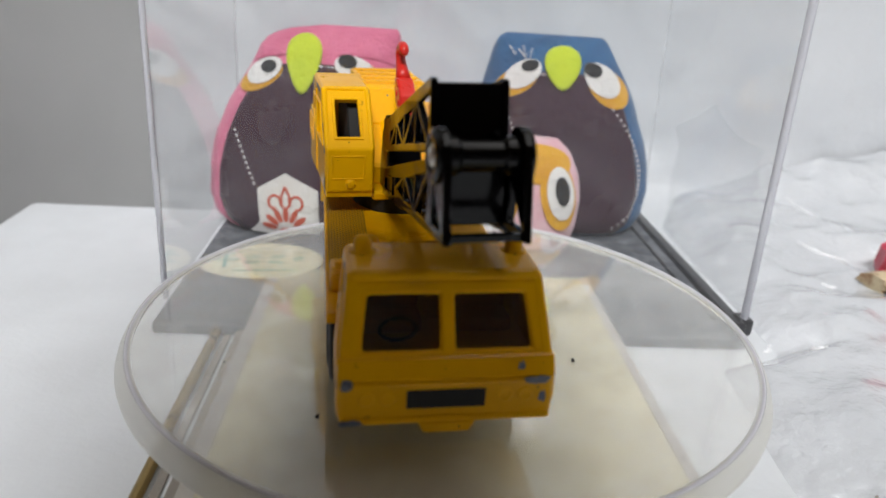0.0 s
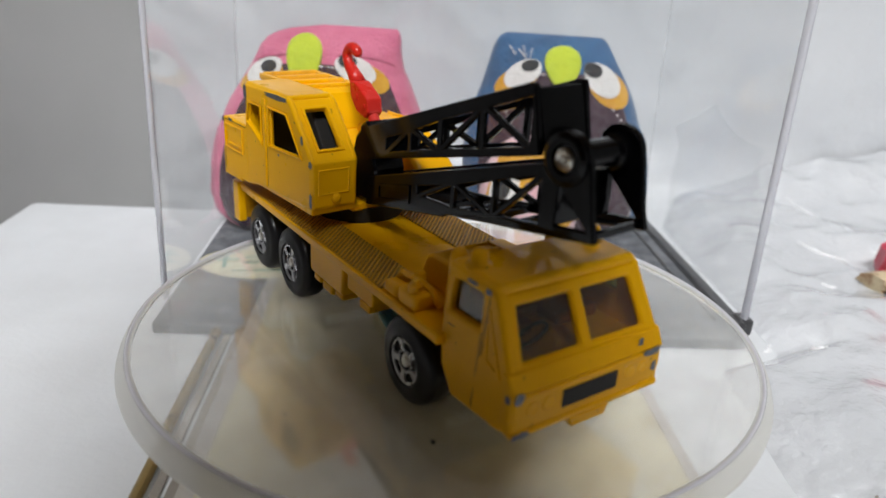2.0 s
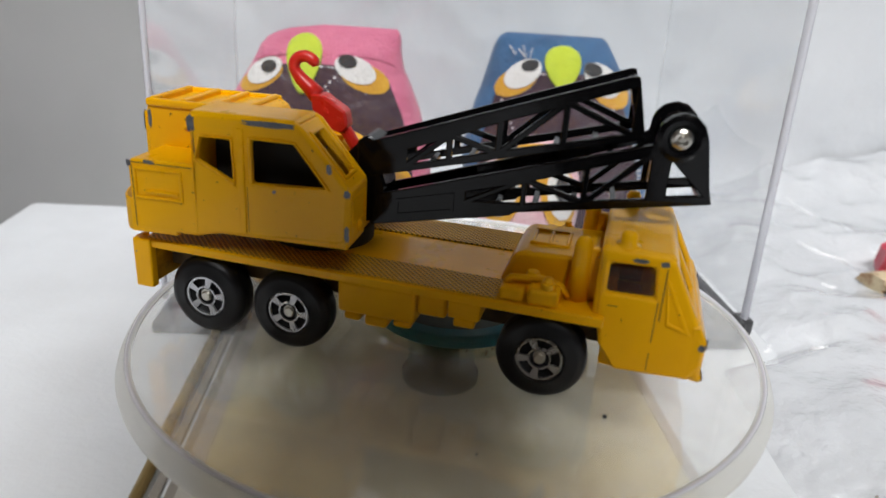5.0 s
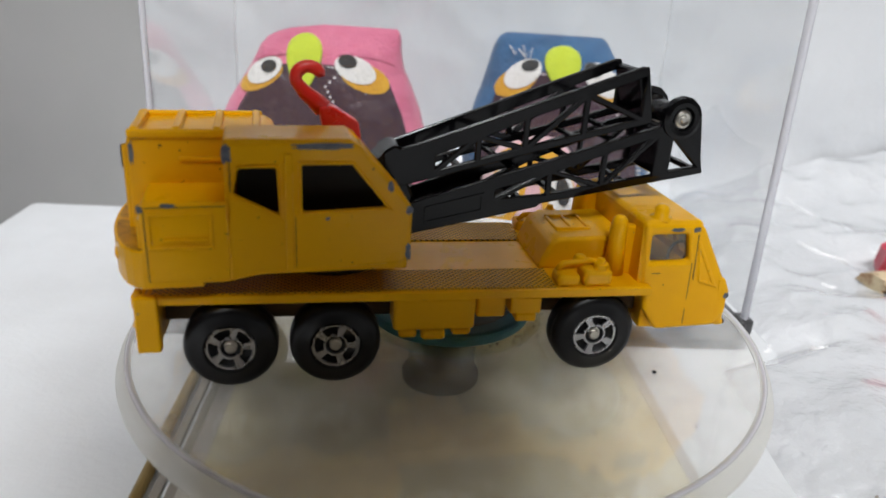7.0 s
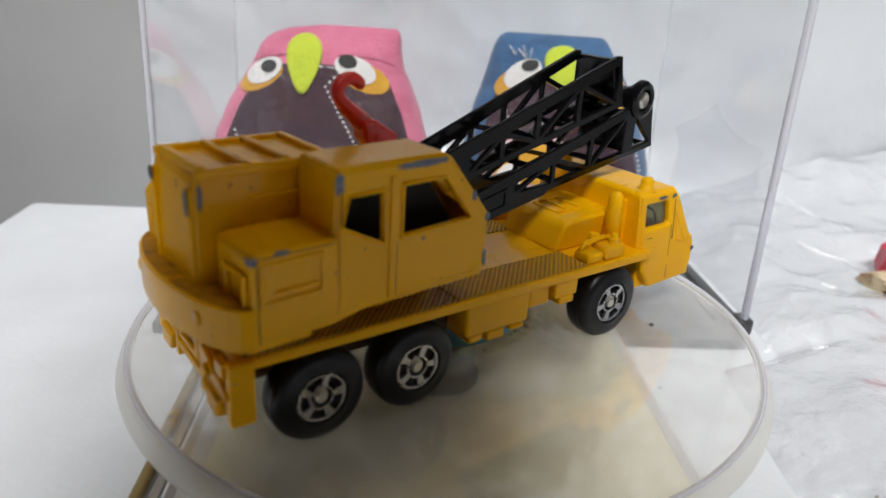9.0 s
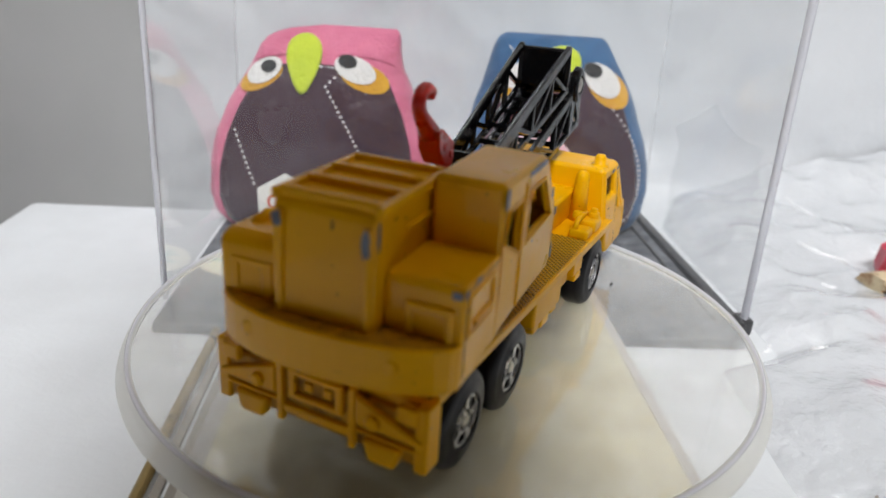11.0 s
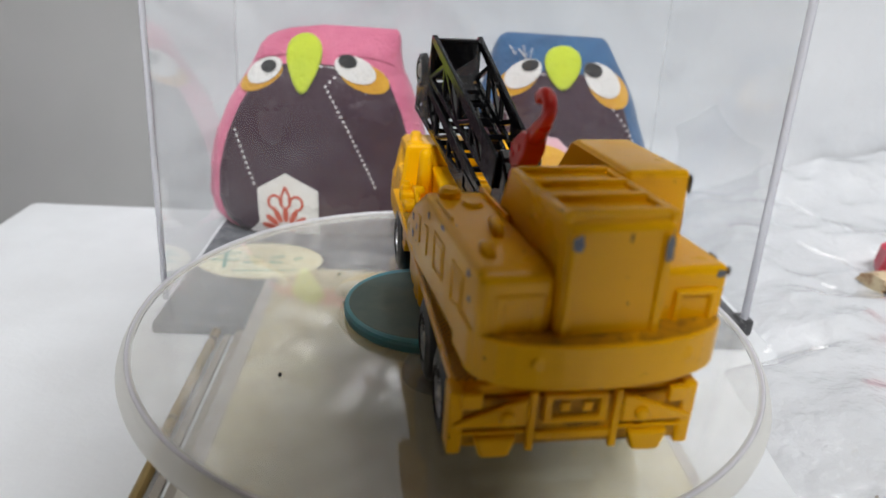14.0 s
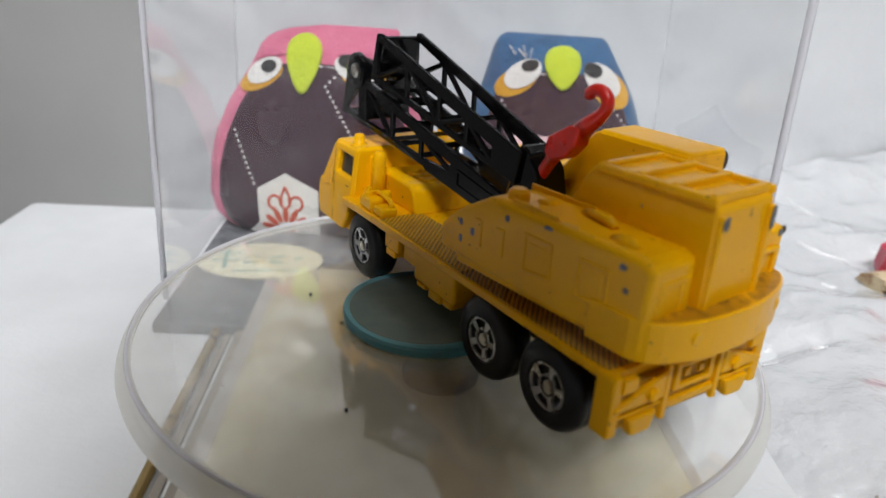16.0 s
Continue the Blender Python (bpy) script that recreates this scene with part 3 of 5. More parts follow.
def build_chassis(truck):
    deck = part("deck", box(-40.2, 24.5, -12.6, 12.6, 11.2, 12.5, bevel=0.25), YELLOW, truck)
    for y0, y1 in ((-12.2, -6.2), (4.6, 12.2)):
        part("tread_plate", box(-12.0, 11.0, y0, y1, 12.45, 12.72, bevel=0.1), TREAD, truck, "yellow checkered tread plate")
    part("tread_plate", box(-39.5, -12.1, -12.3, 12.3, 12.45, 12.66, bevel=0.1), TREAD, truck, "yellow checkered tread plate")
    # frame coloured dark for the shade between the wheels
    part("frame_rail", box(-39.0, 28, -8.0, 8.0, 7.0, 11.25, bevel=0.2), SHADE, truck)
    for s in (-1, 1):
        part("side_skirt", box(-10.4, 0.4, *sorted((s * 12.1, s * 6.0)), 6.6, 11.25, bevel=0.5, segments=3), YELLOW, truck)
        bm = bmesh.new()
        for x0, x1, z0 in ((-9.6, -7.2, 5.4), (-6.6, -3.4, 5.0), (-2.6, 0.0, 5.6)):
            add_box(bm, x0, x1, *sorted((s * 11.9, s * 6.5)), z0, 6.7)
        part("battery_box", finish(bm, 0.5, 3), YELLOW, truck)
        part("air_tank", box(0.6, 4.6, *sorted((s * 11.6, s * 7.0)), 8.0, 11.25, bevel=0.5, segments=3), YELLOW, truck)
        part("step_box", box(5.0, 9.2, *sorted((s * 12.3, s * 6.4)), 8.8, 11.25), YELLOW, truck)
        part("step_foot", box(5.8, 8.6, *sorted((s * 12.4, s * 9.0)), 7.7, 8.9), YELLOW, truck)
    for x, near, far in ((17.35, 5.25, 5.75), (-17.7, 4.9, 5.3), (-30.7, 4.9, 5.45)):
        part("axle", lathe([(0, -12.0), (0.8, -12.0), (0.8, 12.0), (0, 12.0)], 12, "y"), PIN, truck, at=mm_pose(x, 0, (near + far) / 2))
        for s, z in ((-1, near), (1, far)):
            build_wheel(truck, x, s, z)
    # rear end
    # recess shade and grime both come from this panel's darker enamel
    part("rear_panel", box(-41.0, -38.8, -12.9, 12.9, 5.6, 11.25, bevel=0.3), DIMYELLOW, truck, "grimy yellow rear panel, painted darker as a recess")
    for s in (-1, 1):
        part("rear_post", box(-41.4, -38.6, *sorted((s * 13.1, s * 11.6)), 5.1, 12.6, bevel=0.3), YELLOW, truck)
        part("rear_gusset", plate([(s * 12.7, 8.3), (s * 12.7, 8.9), (s * 5.0, 11.7), (s * 5.0, 8.3)], (), -41.7, -40.9, FRONT, 0.2), YELLOW, truck)
        part("rear_ledge", box(-41.45, -40.9, *sorted((s * 12.6, s * 5.0)), 7.3, 7.7, bevel=0.15), YELLOW, truck)
        part("rear_lug", plate([(s * 8.2 - 2.3, 7.2), (s * 8.2 + 2.3, 7.2), (s * 8.2 + 1.5, 4.7), (s * 8.2 - 1.5, 4.7)], (), -41.9, -40.4, FRONT, 0.4, segments=2), YELLOW, truck)
        part("tail_boss", lathe([(0, 0), (0.8, 0), (0.8, -0.4), (0.5, -0.6), (0, -0.6)], 16, "x"), YELLOW, truck, at=mm_pose(-41.7, s * 7.2, 9.4))
        part("rear_rib", box(-41.6, -40.8, *sorted((s * 4.9, s * 4.1)), 5.2, 12.2, bevel=0.15), YELLOW, truck)
        part("tail_lamp_box", box(-41.8, -40.9, *sorted((s * 12.0, s * 9.8)), 10.6, 12.4, bevel=0.2), YELLOW, truck)
    part("rear_step", box(-41.5, -40.8, -4.1, 4.1, 6.4, 7.4, bevel=0.2), YELLOW, truck)
    plate_frame = plate([(-3.4, 8.4), (3.4, 8.4), (3.4, 11.9), (-3.4, 11.9)], [[(-2.5, 9.1), (2.5, 9.1), (2.5, 11.2), (-2.5, 11.2)]], -41.6, -40.9, FRONT, 0.15)
    part("plate_holder", plate_frame, YELLOW, truck)
    bm = bmesh.new()
    for y in (-1.4, 1.0):
        add_box(bm, -41.3, -40.9, y - 0.5, y + 0.5, 9.6, 10.7)
    part("plate_bars", finish(bm, 0.1), YELLOW, truck)
    return deck


def build_cab(truck):
    """The driver's cab over the front axle, with open windows and a split windscreen."""
    side = [(23.4, 12.4), (24.2, 8.6), (26.4, 5.5), (35.2, 5.9), (36.6, 8.0), (36.5, 10.9), (35.5, 13.0), (31.8, 20.1), (31.0, 20.8), (23.0, 20.8)]
    win = [(24.2, 15.4), (29.9, 15.55), (29.4, 19.35), (24.2, 19.2)]
    for s in (-1, 1):
        w0, w1 = sorted((s * 11.75, s * 10.2))
        body = part("cab_side", taper(plate(side, [win], w0, w1, SIDE, 0.5, segments=3)), YELLOW, truck)
        pane = part("window_pane", taper(plate([(24, 15.2), (30.1, 15.3), (29.6, 19.6), (24, 19.6)], (), s * 10.8, s * 10.65, SIDE, 0)), TINTED, body, "smoky clear side window")
        pane.visible_shadow = False
        groove = bmesh.new()
        add_box(groove, 30.25, 30.37, *sorted((s * 11.78, s * 11.6)), 6.4, 15.3)
        add_box(groove, 30.7, 30.85, *sorted((s * 11.78, s * 11.6)), 13.0, 19.4)
        add_box(groove, 24.6, 25.8, *sorted((s * 11.78, s * 11.6)), 13.9, 14.02)
        part("door_gap", taper(groove), DARKLINE, body, "thin dark brown door gap")
        vent = plate([(30.8, 18.4), (31.2, 18.3), (34.6, 11.8), (31.6, 12.6)], [[(31.3, 17.0), (33.6, 12.5), (31.9, 13.0)]], *sorted((s * 11.9, s * 11.6)), SIDE, 0.1)
        part("vent_frame", taper(vent), YELLOW, body)
    part("cab_roof", taper(box(22.9, 31.7, -11.5, 11.5, 19.5, 21.1, bevel=1.0, segments=4)), YELLOW, truck)
    part("cab_back", taper(plate([(-11.4, 11), (11.4, 11), (11.4, 20.4), (-11.4, 20.4)], (), 22.9, 23.9, FRONT, 0.3)), YELLOW, truck)
    part("cab_floor", box(24.5, 35.6, -10.4, 10.4, 5.2, 11.8, bevel=0.3), YELLOW, truck)
    # windscreen, leaning back
    ang = math.atan2(35.5 - 31.4, 20.8 - 12.9)
    up = Vector((-math.sin(ang), 0, math.cos(ang)))
    out = Vector((math.cos(ang), 0, math.sin(ang)))
    m = Matrix(((0, up.x, out.x, 35.6), (1, 0, 0, 0), (0, up.z, out.z, 12.7), (0, 0, 0, 1)))
    holes = [[(-9.4, 1.1), (-0.9, 1.1), (-0.9, 6.9), (-9.2, 6.9)], [(0.9, 1.1), (9.4, 1.1), (9.2, 6.9), (0.9, 6.9)]]
    screen = part("windscreen_frame", taper(plate([(-11.5, 0), (11.5, 0), (11.5, 8.4), (-11.5, 8.4)], holes, -1.0, 0.0, m, 0.42, segments=3)), YELLOW, truck)
    for y0, y1 in ((-9.5, -0.8), (0.8, 9.5)):
        pane = part("windscreen_pane", taper(plate([(y0, 0.9), (y1, 0.9), (y1, 7.2), (y0, 7.2)], (), -0.75, -0.6, m, 0)), TINTED, screen, "smoky clear windscreen pane")
        pane.visible_shadow = False
    nose = part("nose_panel", box(34.6, 36.7, -11.65, 11.65, 5.9, 11.0, bevel=0.8, segments=4), YELLOW, truck)
    part("nose_ledge", plate([(34.8, 10.6), (36.75, 10.9), (35.7, 13.1), (34.6, 13.1)], (), -11.55, 11.55, SIDE, 0.2), YELLOW, truck)
    part("grille", box(36.5, 36.85, -4.4, 4.0, 7.6, 9.8, bevel=0.1), PIT, nose, "black radiator grille")
    for y in (-8.6, -6.4, 6.2, 8.4):
        part("headlight", lathe([(0, 0.04), (0.5, 0.04), (0.6, 0.10), (0.8, 0.08), (0.95, -0.05)], 18, "x"), YELLOW, nose, "yellow moulded headlight ring", at=mm_pose(36.7, y, 8.9))
    part("front_bumper", box(35.4, 36.95, -11.4, 11.4, 5.7, 6.7, bevel=0.4), YELLOW, truck)
    part("tow_lug", plate([(-3.2, 6.0), (-2.5, 4.5), (2.5, 4.5), (3.2, 6.0)], (), 34.4, 37.0, FRONT, 0.2), YELLOW, truck)
    for s in (-1, 1):
        part("beacon", lathe([(0, 2.0), (0.7, 1.9), (1.0, 1.4), (1.0, 0.3), (1.5, 0.2), (1.6, -0.2), (0, -0.2)], 20), YELLOW, truck, at=mm_pose(25.9, s * 8.6, 20.95), smooth=True)
    for y in (-5.2, 5.2):
        seat = part("cab_seat", box(24.6, 28.6, y - 3.4, y + 3.4, 11.9, 13.6, bevel=0.5), SEAT, truck)
        part("backrest", box(24.2, 25.4, y - 3.2, y + 3.2, 13.6, 18.2, bevel=0.4), SEAT, seat)
    wheel = tube([(31.5 + 0.8 * math.cos(a), -5 + 2.0 * math.sin(a), 14.2 + 1.8 * math.cos(a)) for a in (2 * math.pi * i / 18 for i in range(19))], 0.25, 6)
    part("steering_wheel", wheel, PIT, truck)
    # engine cover and the boxes behind the cab
    part("engine_cover", plate([(10.2, 12.4), (22.9, 12.4), (22.9, 17.4), (12.8, 17.0), (11.8, 16.4)], (), -6.0, 6.0, SIDE, 0.8, segments=3), YELLOW, truck)
    bm = bmesh.new()
    for a in ((13.4, 18.6, -2.9, -2.4, 16.7, 17.5), (13.4, 18.6, 2.4, 2.9, 16.7, 17.5), (13.4, 13.9, -2.4, 2.4, 16.7, 17.4), (18.1, 18.6, -2.4, 2.4, 16.7, 17.6), (15.7, 16.2, -2.4, 2.4, 16.7, 17.5)):
        add_box(bm, *a)
    part("hatch_frame", finish(bm, 0.12), YELLOW, truck)
    for s in (-1, 1):
        bm = lathe([(0, 8.6), (0.6, 8.45), (1.0, 8.0), (1.15, 7.3), (1.2, 5.0), (1.55, 0), (0, 0)], 20)
        part("air_intake", bm, YELLOW, truck, smooth=True, at=mm_pose(20.7, s * 7.4, 12.4))
        part("intake_brace", box(20.6, 23.2, *sorted((s * 7.9, s * 6.6)), 12.4, 19.6, bevel=0.3), YELLOW, truck)
        part("tool_box", box(11.2, 14.4, *sorted((s * 12.0, s * 8.8)), 12.4, 14.1, bevel=0.6, segments=3), YELLOW, truck)
        part("tool_box", box(14.8, 18.8, *sorted((s * 12.1, s * 8.6)), 12.4, 14.7, bevel=0.6, segments=3), YELLOW, truck)
        part("hose", tube([(11.6, s * 9.8, 14.0), (12.4, s * 9.7, 14.9), (14.2, s * 9.6, 15.0), (16.2, s * 9.7, 15.3), (18.6, s * 9.4, 14.6), (19.6, s * 9.0, 13.0)], 0.42, 10), YELLOW, truck, smooth=True)
        part("valve", lathe([(0, 1.3), (0.5, 1.2), (0.6, 0.6), (0.9, 0.5), (0.9, -0.6), (0, -0.6)], 16), YELLOW, truck, at=mm_pose(17.2, s * 11.0, 14.9))
        part("filler_cap", lathe([(0, 0.8), (0.7, 0.7), (0.9, 0.2), (0.9, -0.3), (0, -0.3)], 16), YELLOW, truck, at=mm_pose(15.0, s * 9.0, 15.1))
    # paint worn to the metal on the corners
    for i, (y, z, w, h) in enumerate(((-10.6, 10.7, 1.3, 1.5), (9.6, 10.6, 3.2, 1.1), (10.3, 8.5, 0.8, 1.6), (-10.2, 6.2, 2.6, 0.9), (7.8, 12.0, 0.9, 1.6))):
        x = 36.72 if z < 10.95 and z > 6.7 else (36.97 if z <= 6.7 else 36.3)
        chip(truck, [(u + y, v + z) for u, v in ragged(w, h, i)], Matrix.Translation((x, 0, 0)) @ FRONT)
    for i, (x, z, w, h) in enumerate(((27.6, 20.0, 2.0, 0.6), (30.4, 20.0, 1.1, 0.8), (31.4, 17.2, 0.5, 0.9), (36.1, 10.6, 0.8, 1.0))):
        chip(truck, [(u + x, v + z) for u, v in ragged(w, h, 20 + i)], Matrix.Translation((0, -11.81 * (1 - 0.0095 * max(0.0, z - 10.0)) - 0.04, 0)) @ SIDE)


def truss(first, nodes, bar):
    """Triangular openings of a lattice: (x, lower z, upper z) at each upright, diagonals by turns."""
    holes = []
    for k, (p0, p1) in enumerate(zip((first, *nodes), nodes)):
        q = [Vector((p0[0], p0[1], 0)), Vector((p1[0], p1[1], 0)), Vector((p1[0], p1[2], 0)), Vector((p0[0], p0[2], 0))]
        for a, b, c in ((q[0], q[1], q[2]), (q[0], q[2], q[3])) if k % 2 == 0 else ((q[0], q[1], q[3]), (q[1], q[2], q[3])):
            la, lb, lc = (b - c).length, (c - a).length, (a - b).length
            mid = (a * la + b * lb + c * lc) / (la + lb + lc)
            r = abs((b - a).cross(c - a).z) / (la + lb + lc)
            f = 1 - bar / r
            if f > 0.12:
                holes.append([tuple((mid + (p - mid) * f).xy) for p in (a, b, c)])
    return holes


def build_boom(upper):
    boom = part("boom_foot", plate([(3.0, 16.2), (10.5, 16.8), (10.5, 22.0), (8.5, 27.4), (6.6, 28.0), (4.6, 26.0), (3.0, 20)], (), -5.0, 2.8, SIDE, 0.4), BLACK, upper, "glossy black boom foot")
    low_outer = [(8.5, 16.4), (10.5, 16.8), (27.9, 20.4), (28.4, 20.9), (52.8, 25.2), (52.2, 27.2), (51.1, 33.0), (50.4, 34.8), (49.2, 35.9), (47.8, 36.2), (46.2, 35.7), (45.2, 34.6), (44.7, 32.0), (9.4, 21.0)]
    low_holes = truss((21.4, 21.3, 23.2), ((29.4, 21.9, 25.5), (37.2, 23.4, 28.3), (45.1, 24.7, 31.0)), 0.36) + [[(47.2, 30.2), (47.2, 25.6), (51.5, 26.2)]]
    for y0, y1 in ((-5.6, -4.7), (2.9, 3.8)):
        part("boom_side", plate(low_outer, low_holes, y0, y1, SIDE, 0.15), BLACK, boom)
        panel = plate([(12.0, 18.2), (20.2, 19.9), (20.2, 22.6), (12.0, 20.6)], [[(12.4, 18.6), (19.8, 20.2), (19.8, 22.1), (12.4, 20.3)]], *((y0 - 0.25, y0 + 0.1) if y0 < 0 else (y1 - 0.1, y1 + 0.25)), SIDE, 0)
        part("boom_rib", panel, BLACK, boom)
    part("end_web", plate([(-4.75, 24.9), (2.95, 24.9), (2.95, 31.4), (-4.75, 31.4)], (), 45.2, 46.2, FRONT, 0.2), BLACK, boom)
    for x, z in ((26, 21.0), (31, 21.9), (36, 22.8), (41, 23.7), (26, 24.6), (33, 26.7), (40, 29.0), (51.6, 25.6)):
        part("cross_bar", box(x - 0.4, x + 0.4, -4.75, 2.95, z - 0.4, z + 0.4, bevel=0.1), BLACK, boom)
    sheave = part("sheave", lathe([(0, -2.95), (2.1, -2.95), (2.1, -1.6), (1.7, -1.2), (1.7, 3.2), (2.1, 3.6), (2.1, 4.75), (0, 4.75)], 28, "y"), BLACK, boom, smooth=False)
    sheave.matrix_basis = mm_pose(47.8, 0, 33.1)
    for y, s in ((-5.6, -1), (3.8, 1)):
        ring = lathe([(1.5, 0.0), (1.7, 0.5), (2.3, 0.55), (2.9, 0.3), (2.95, -0.3)], 28, "y")
        if s > 0:
            bmesh.ops.rotate(ring, matrix=Matrix.Rotation(math.pi, 3, "Z"), verts=ring.verts)
        part("sheave_ring", ring, BLACK, boom, at=mm_pose(47.8, y, 33.1))
        bolt = lathe([(0, 0.62), (0.35, 0.62), (0.5, 0.45), (0.9, 0.6), (1.25, 0.4), (1.3, -0.2)], 20, "y")
        if s > 0:
            bmesh.ops.rotate(bolt, matrix=Matrix.Rotation(math.pi, 3, "Z"), verts=bolt.verts)
        part("bolt", bolt, PIN, boom, "silver rivet head", at=mm_pose(47.8, y, 33.1))
    # the folded jib above it
    jib_outer = [(8.2, 23.3), (10.2, 23.8), (43.6, 32.4), (42.8, 36.0), (41.9, 39.9), (41.1, 39.9), (7.4, 28.0)]
    jib_holes = truss((12.9, 25.1, 27.9), ((19.0, 26.7, 30.2), (25.5, 28.5, 33.0), (33.7, 30.5, 36.0), (42.2, 32.7, 39.2)), 0.40)
    jib = part("jib_foot", plate([(6.2, 23.8), (9.4, 23.6), (9.4, 28.2), (7.8, 29.0), (6.2, 28.0)], (), -5.2, 2.8, SIDE, 0.3), BLACK, boom)
    for y0, y1 in ((-5.2, -4.35), (2.9, 3.75)):
        part("jib_side", plate(jib_outer, jib_holes, y0, y1, SIDE, 0.14), BLACK, jib)
    end = plate([(-4.4, 0), (2.95, 0), (2.95, 6.6), (-4.4, 6.6)], (), -0.5, 0.5, Matrix.Translation((43.0, 0, 33.0)) @ Matrix.Rotation(radians(-15), 4, "Y") @ FRONT, 0.2)
    part("jib_end", end, BLACK, jib)
    for f in (0.15, 0.32, 0.5, 0.68, 0.84):
        x, z = 12 + 30.6 * f, 24.8 + 7.6 * f
        part("jib_cross_bar", box(x - 0.4, x + 0.4, -4.4, 2.95, z - 0.35, z + 0.35, bevel=0.1), BLACK, jib)
    for ob in (boom, *boom.children_recursive):
        if ob.matrix_basis == Matrix.Identity(4):
            for v in ob.data.vertices:
                f = min(1.0, max(0.0, (v.co.x / MM - 8.0) / 36.0))
                v.co.y = -0.85 * MM + (v.co.y + 0.85 * MM) * (0.68 + 0.32 * f)
    # red hook laid back over the boom foot
    curl = [(-2.8 + 1.6 * math.cos(a), 0.5, 36.6 + 1.45 * math.sin(a)) for a in (radians(8 + 13 * i) for i in range(17))]
    curl += [(-3.4, 0.5, 34.9), (-2.2, 0.5, 33.9), (-1.0, 0.5, 32.8)]
    hook = part("hook", tube(curl, [0.5, 0.65] + [0.82] * 15 + [0.95, 1.1, 1.3], 12), RED, upper, "bright red plastic hook", smooth=True)
    part("hook_block", plate([(-1.7, 33.3), (0.1, 33.3), (3.5, 31.2), (3.9, 29.0), (2.9, 28.0), (0.4, 28.8), (-1.3, 30.8)], (), -0.9, 1.9, SIDE, 0.35, segments=2), RED, hook)
    part("hook_shank", tube([(2.0, 0.5, 29.8), (3.6, 0.5, 27.8), (5.6, 0.5, 24.6)], [1.0, 0.9, 0.85], 12), RED, hook)
    for x, z in ((0.6, 31.0), (2.6, 29.8)):
        part("hook_pin", lathe([(0, -1.6), (0.45, -1.55), (0.5, 1.55), (0, 1.6)], 12, "y"), RED, hook, at=mm_pose(x, 0.5, z))


def build_upper(truck):
    """The slewing upper works: operator's cab, engine housing, hood, counterweight, boom."""
    # pivot block in matt black, painted as the shadow gap under the upper works
    upper = part("slew_ring", lathe([(0, 12.5), (7.6, 12.5), (7.6, 14.9), (0, 14.9)], 40), PIT, truck, "pivot block painted black as the shadow gap", at=mm_pose(-18, 0, 0, 0, 0, 4.6))
    arc = [(-22.0 - 4.9 * math.cos(radians(a)), 13.2 * math.sin(radians(a))) for a in range(-84, 85, 12)]
    base = [(7.0, -5.4), (7.0, 13.0)] + [(-21.0, 12.8)] + [(-21.0, -12.6), (-13.0, -12.6), (-13.0, -5.4)]
    flat = Matrix.Identity(4)
    part("base_plate", plate(base, (), 14.7, 16.2, flat, 0.3), YELLOW, upper)
    weight = [(-16.0, 13.4), (-21.5, 13.5)] + arc[::-1] + [(-21.5, -13.1), (-16.0, -13.1)]
    part("counterweight", plate(weight, (), 14.5, 19.2, flat, 0.7, segments=3), YELLOW, upper, "yellow rounded counterweight rim")
    # thin dark sheet painted as the shade at the foot of the housing
    ledge = [(-17.0, 13.0)] + [(-22.0 - 4.5 * math.cos(radians(a)), 12.9 * math.sin(radians(a))) for a in range(80, -81, -10)] + [(-17.0, -12.7)]
    part("ledge_grime", plate(ledge, (), 19.18, 19.24, flat, 0), DIMYELLOW, upper, "shade with dirt painted on the counterweight ledge")
    for y in (-7.6, 7.6):
        part("weight_boss", lathe([(0, 0), (0.9, 0), (0.9, -0.35), (0.6, -0.5), (0, -0.5)], 16, "x"), YELLOW, upper, at=mm_pose(-25.6, y, 17.2))
    # operator's cab with window openings
    side = [(-13.2, 15.0), (-9.6, 15.7), (7.0, 16.4), (7.9, 16.9), (8.3, 23.8), (2.0, 31.3), (1.2, 31.8), (-13.0, 31.7)]
    wins = [[(-4.7, 23.4), (5.2, 23.8), (1.0, 29.1), (-4.7, 29.1)], [(-12.4, 25.8), (-7.3, 23.2), (-7.5, 28.8), (-11.6, 28.8)]]
    body = part("operator_cab", plate(side, wins, -13.2, -12.2, SIDE, 0.48, segments=3), YELLOW, upper)
    rims = [[(x * 1.0 + (x - sum(p[0] for p in w) / 4) * 0.10, z + (z - sum(p[1] for p in w) / 4) * 0.12) for x, z in w] for w in wins]
    for w, r in zip(wins, rims):
        part("window_rim", plate(r, [w], -13.42, -13.1, SIDE, 0.1), YELLOW, body)
    part("inner_side", plate(side, [], -6.4, -5.4, SIDE, 0.3), YELLOW, body)
    part("cab_roof", box(-13.1, 1.3, -13.0, -5.6, 31.0, 32.0, bevel=0.5, segments=4), YELLOW, body)
    part("cab_back", plate([(-13.0, 15), (-5.6, 15), (-5.6, 31.6), (-13.0, 31.6)], (), -13.2, -12.2, FRONT, 0.3), YELLOW, body)
    part("cab_floor", box(-13, 8.0, -13.0, -5.6, 15.7, 17.2, bevel=0.2), YELLOW, body)
    ang = math.atan2(8.3 - 1.4, 31.6 - 23.7)
    up, out = Vector((-math.sin(ang), 0, math.cos(ang))), Vector((math.cos(ang), 0, math.sin(ang)))
    m = Matrix(((0, up.x, out.x, 8.25), (1, 0, 0, 0), (0, up.z, out.z, 23.75), (0, 0, 0, 1)))
    part("front_window_frame", plate([(-13.1, -0.2), (-5.5, -0.2), (-5.5, 10.3), (-13.1, 10.3)], [[(-11.2, 1.9), (-7.5, 1.9), (-7.6, 8.4), (-11.2, 8.4)]], -1.0, 0.0, m, 0.3, segments=2), YELLOW, body)
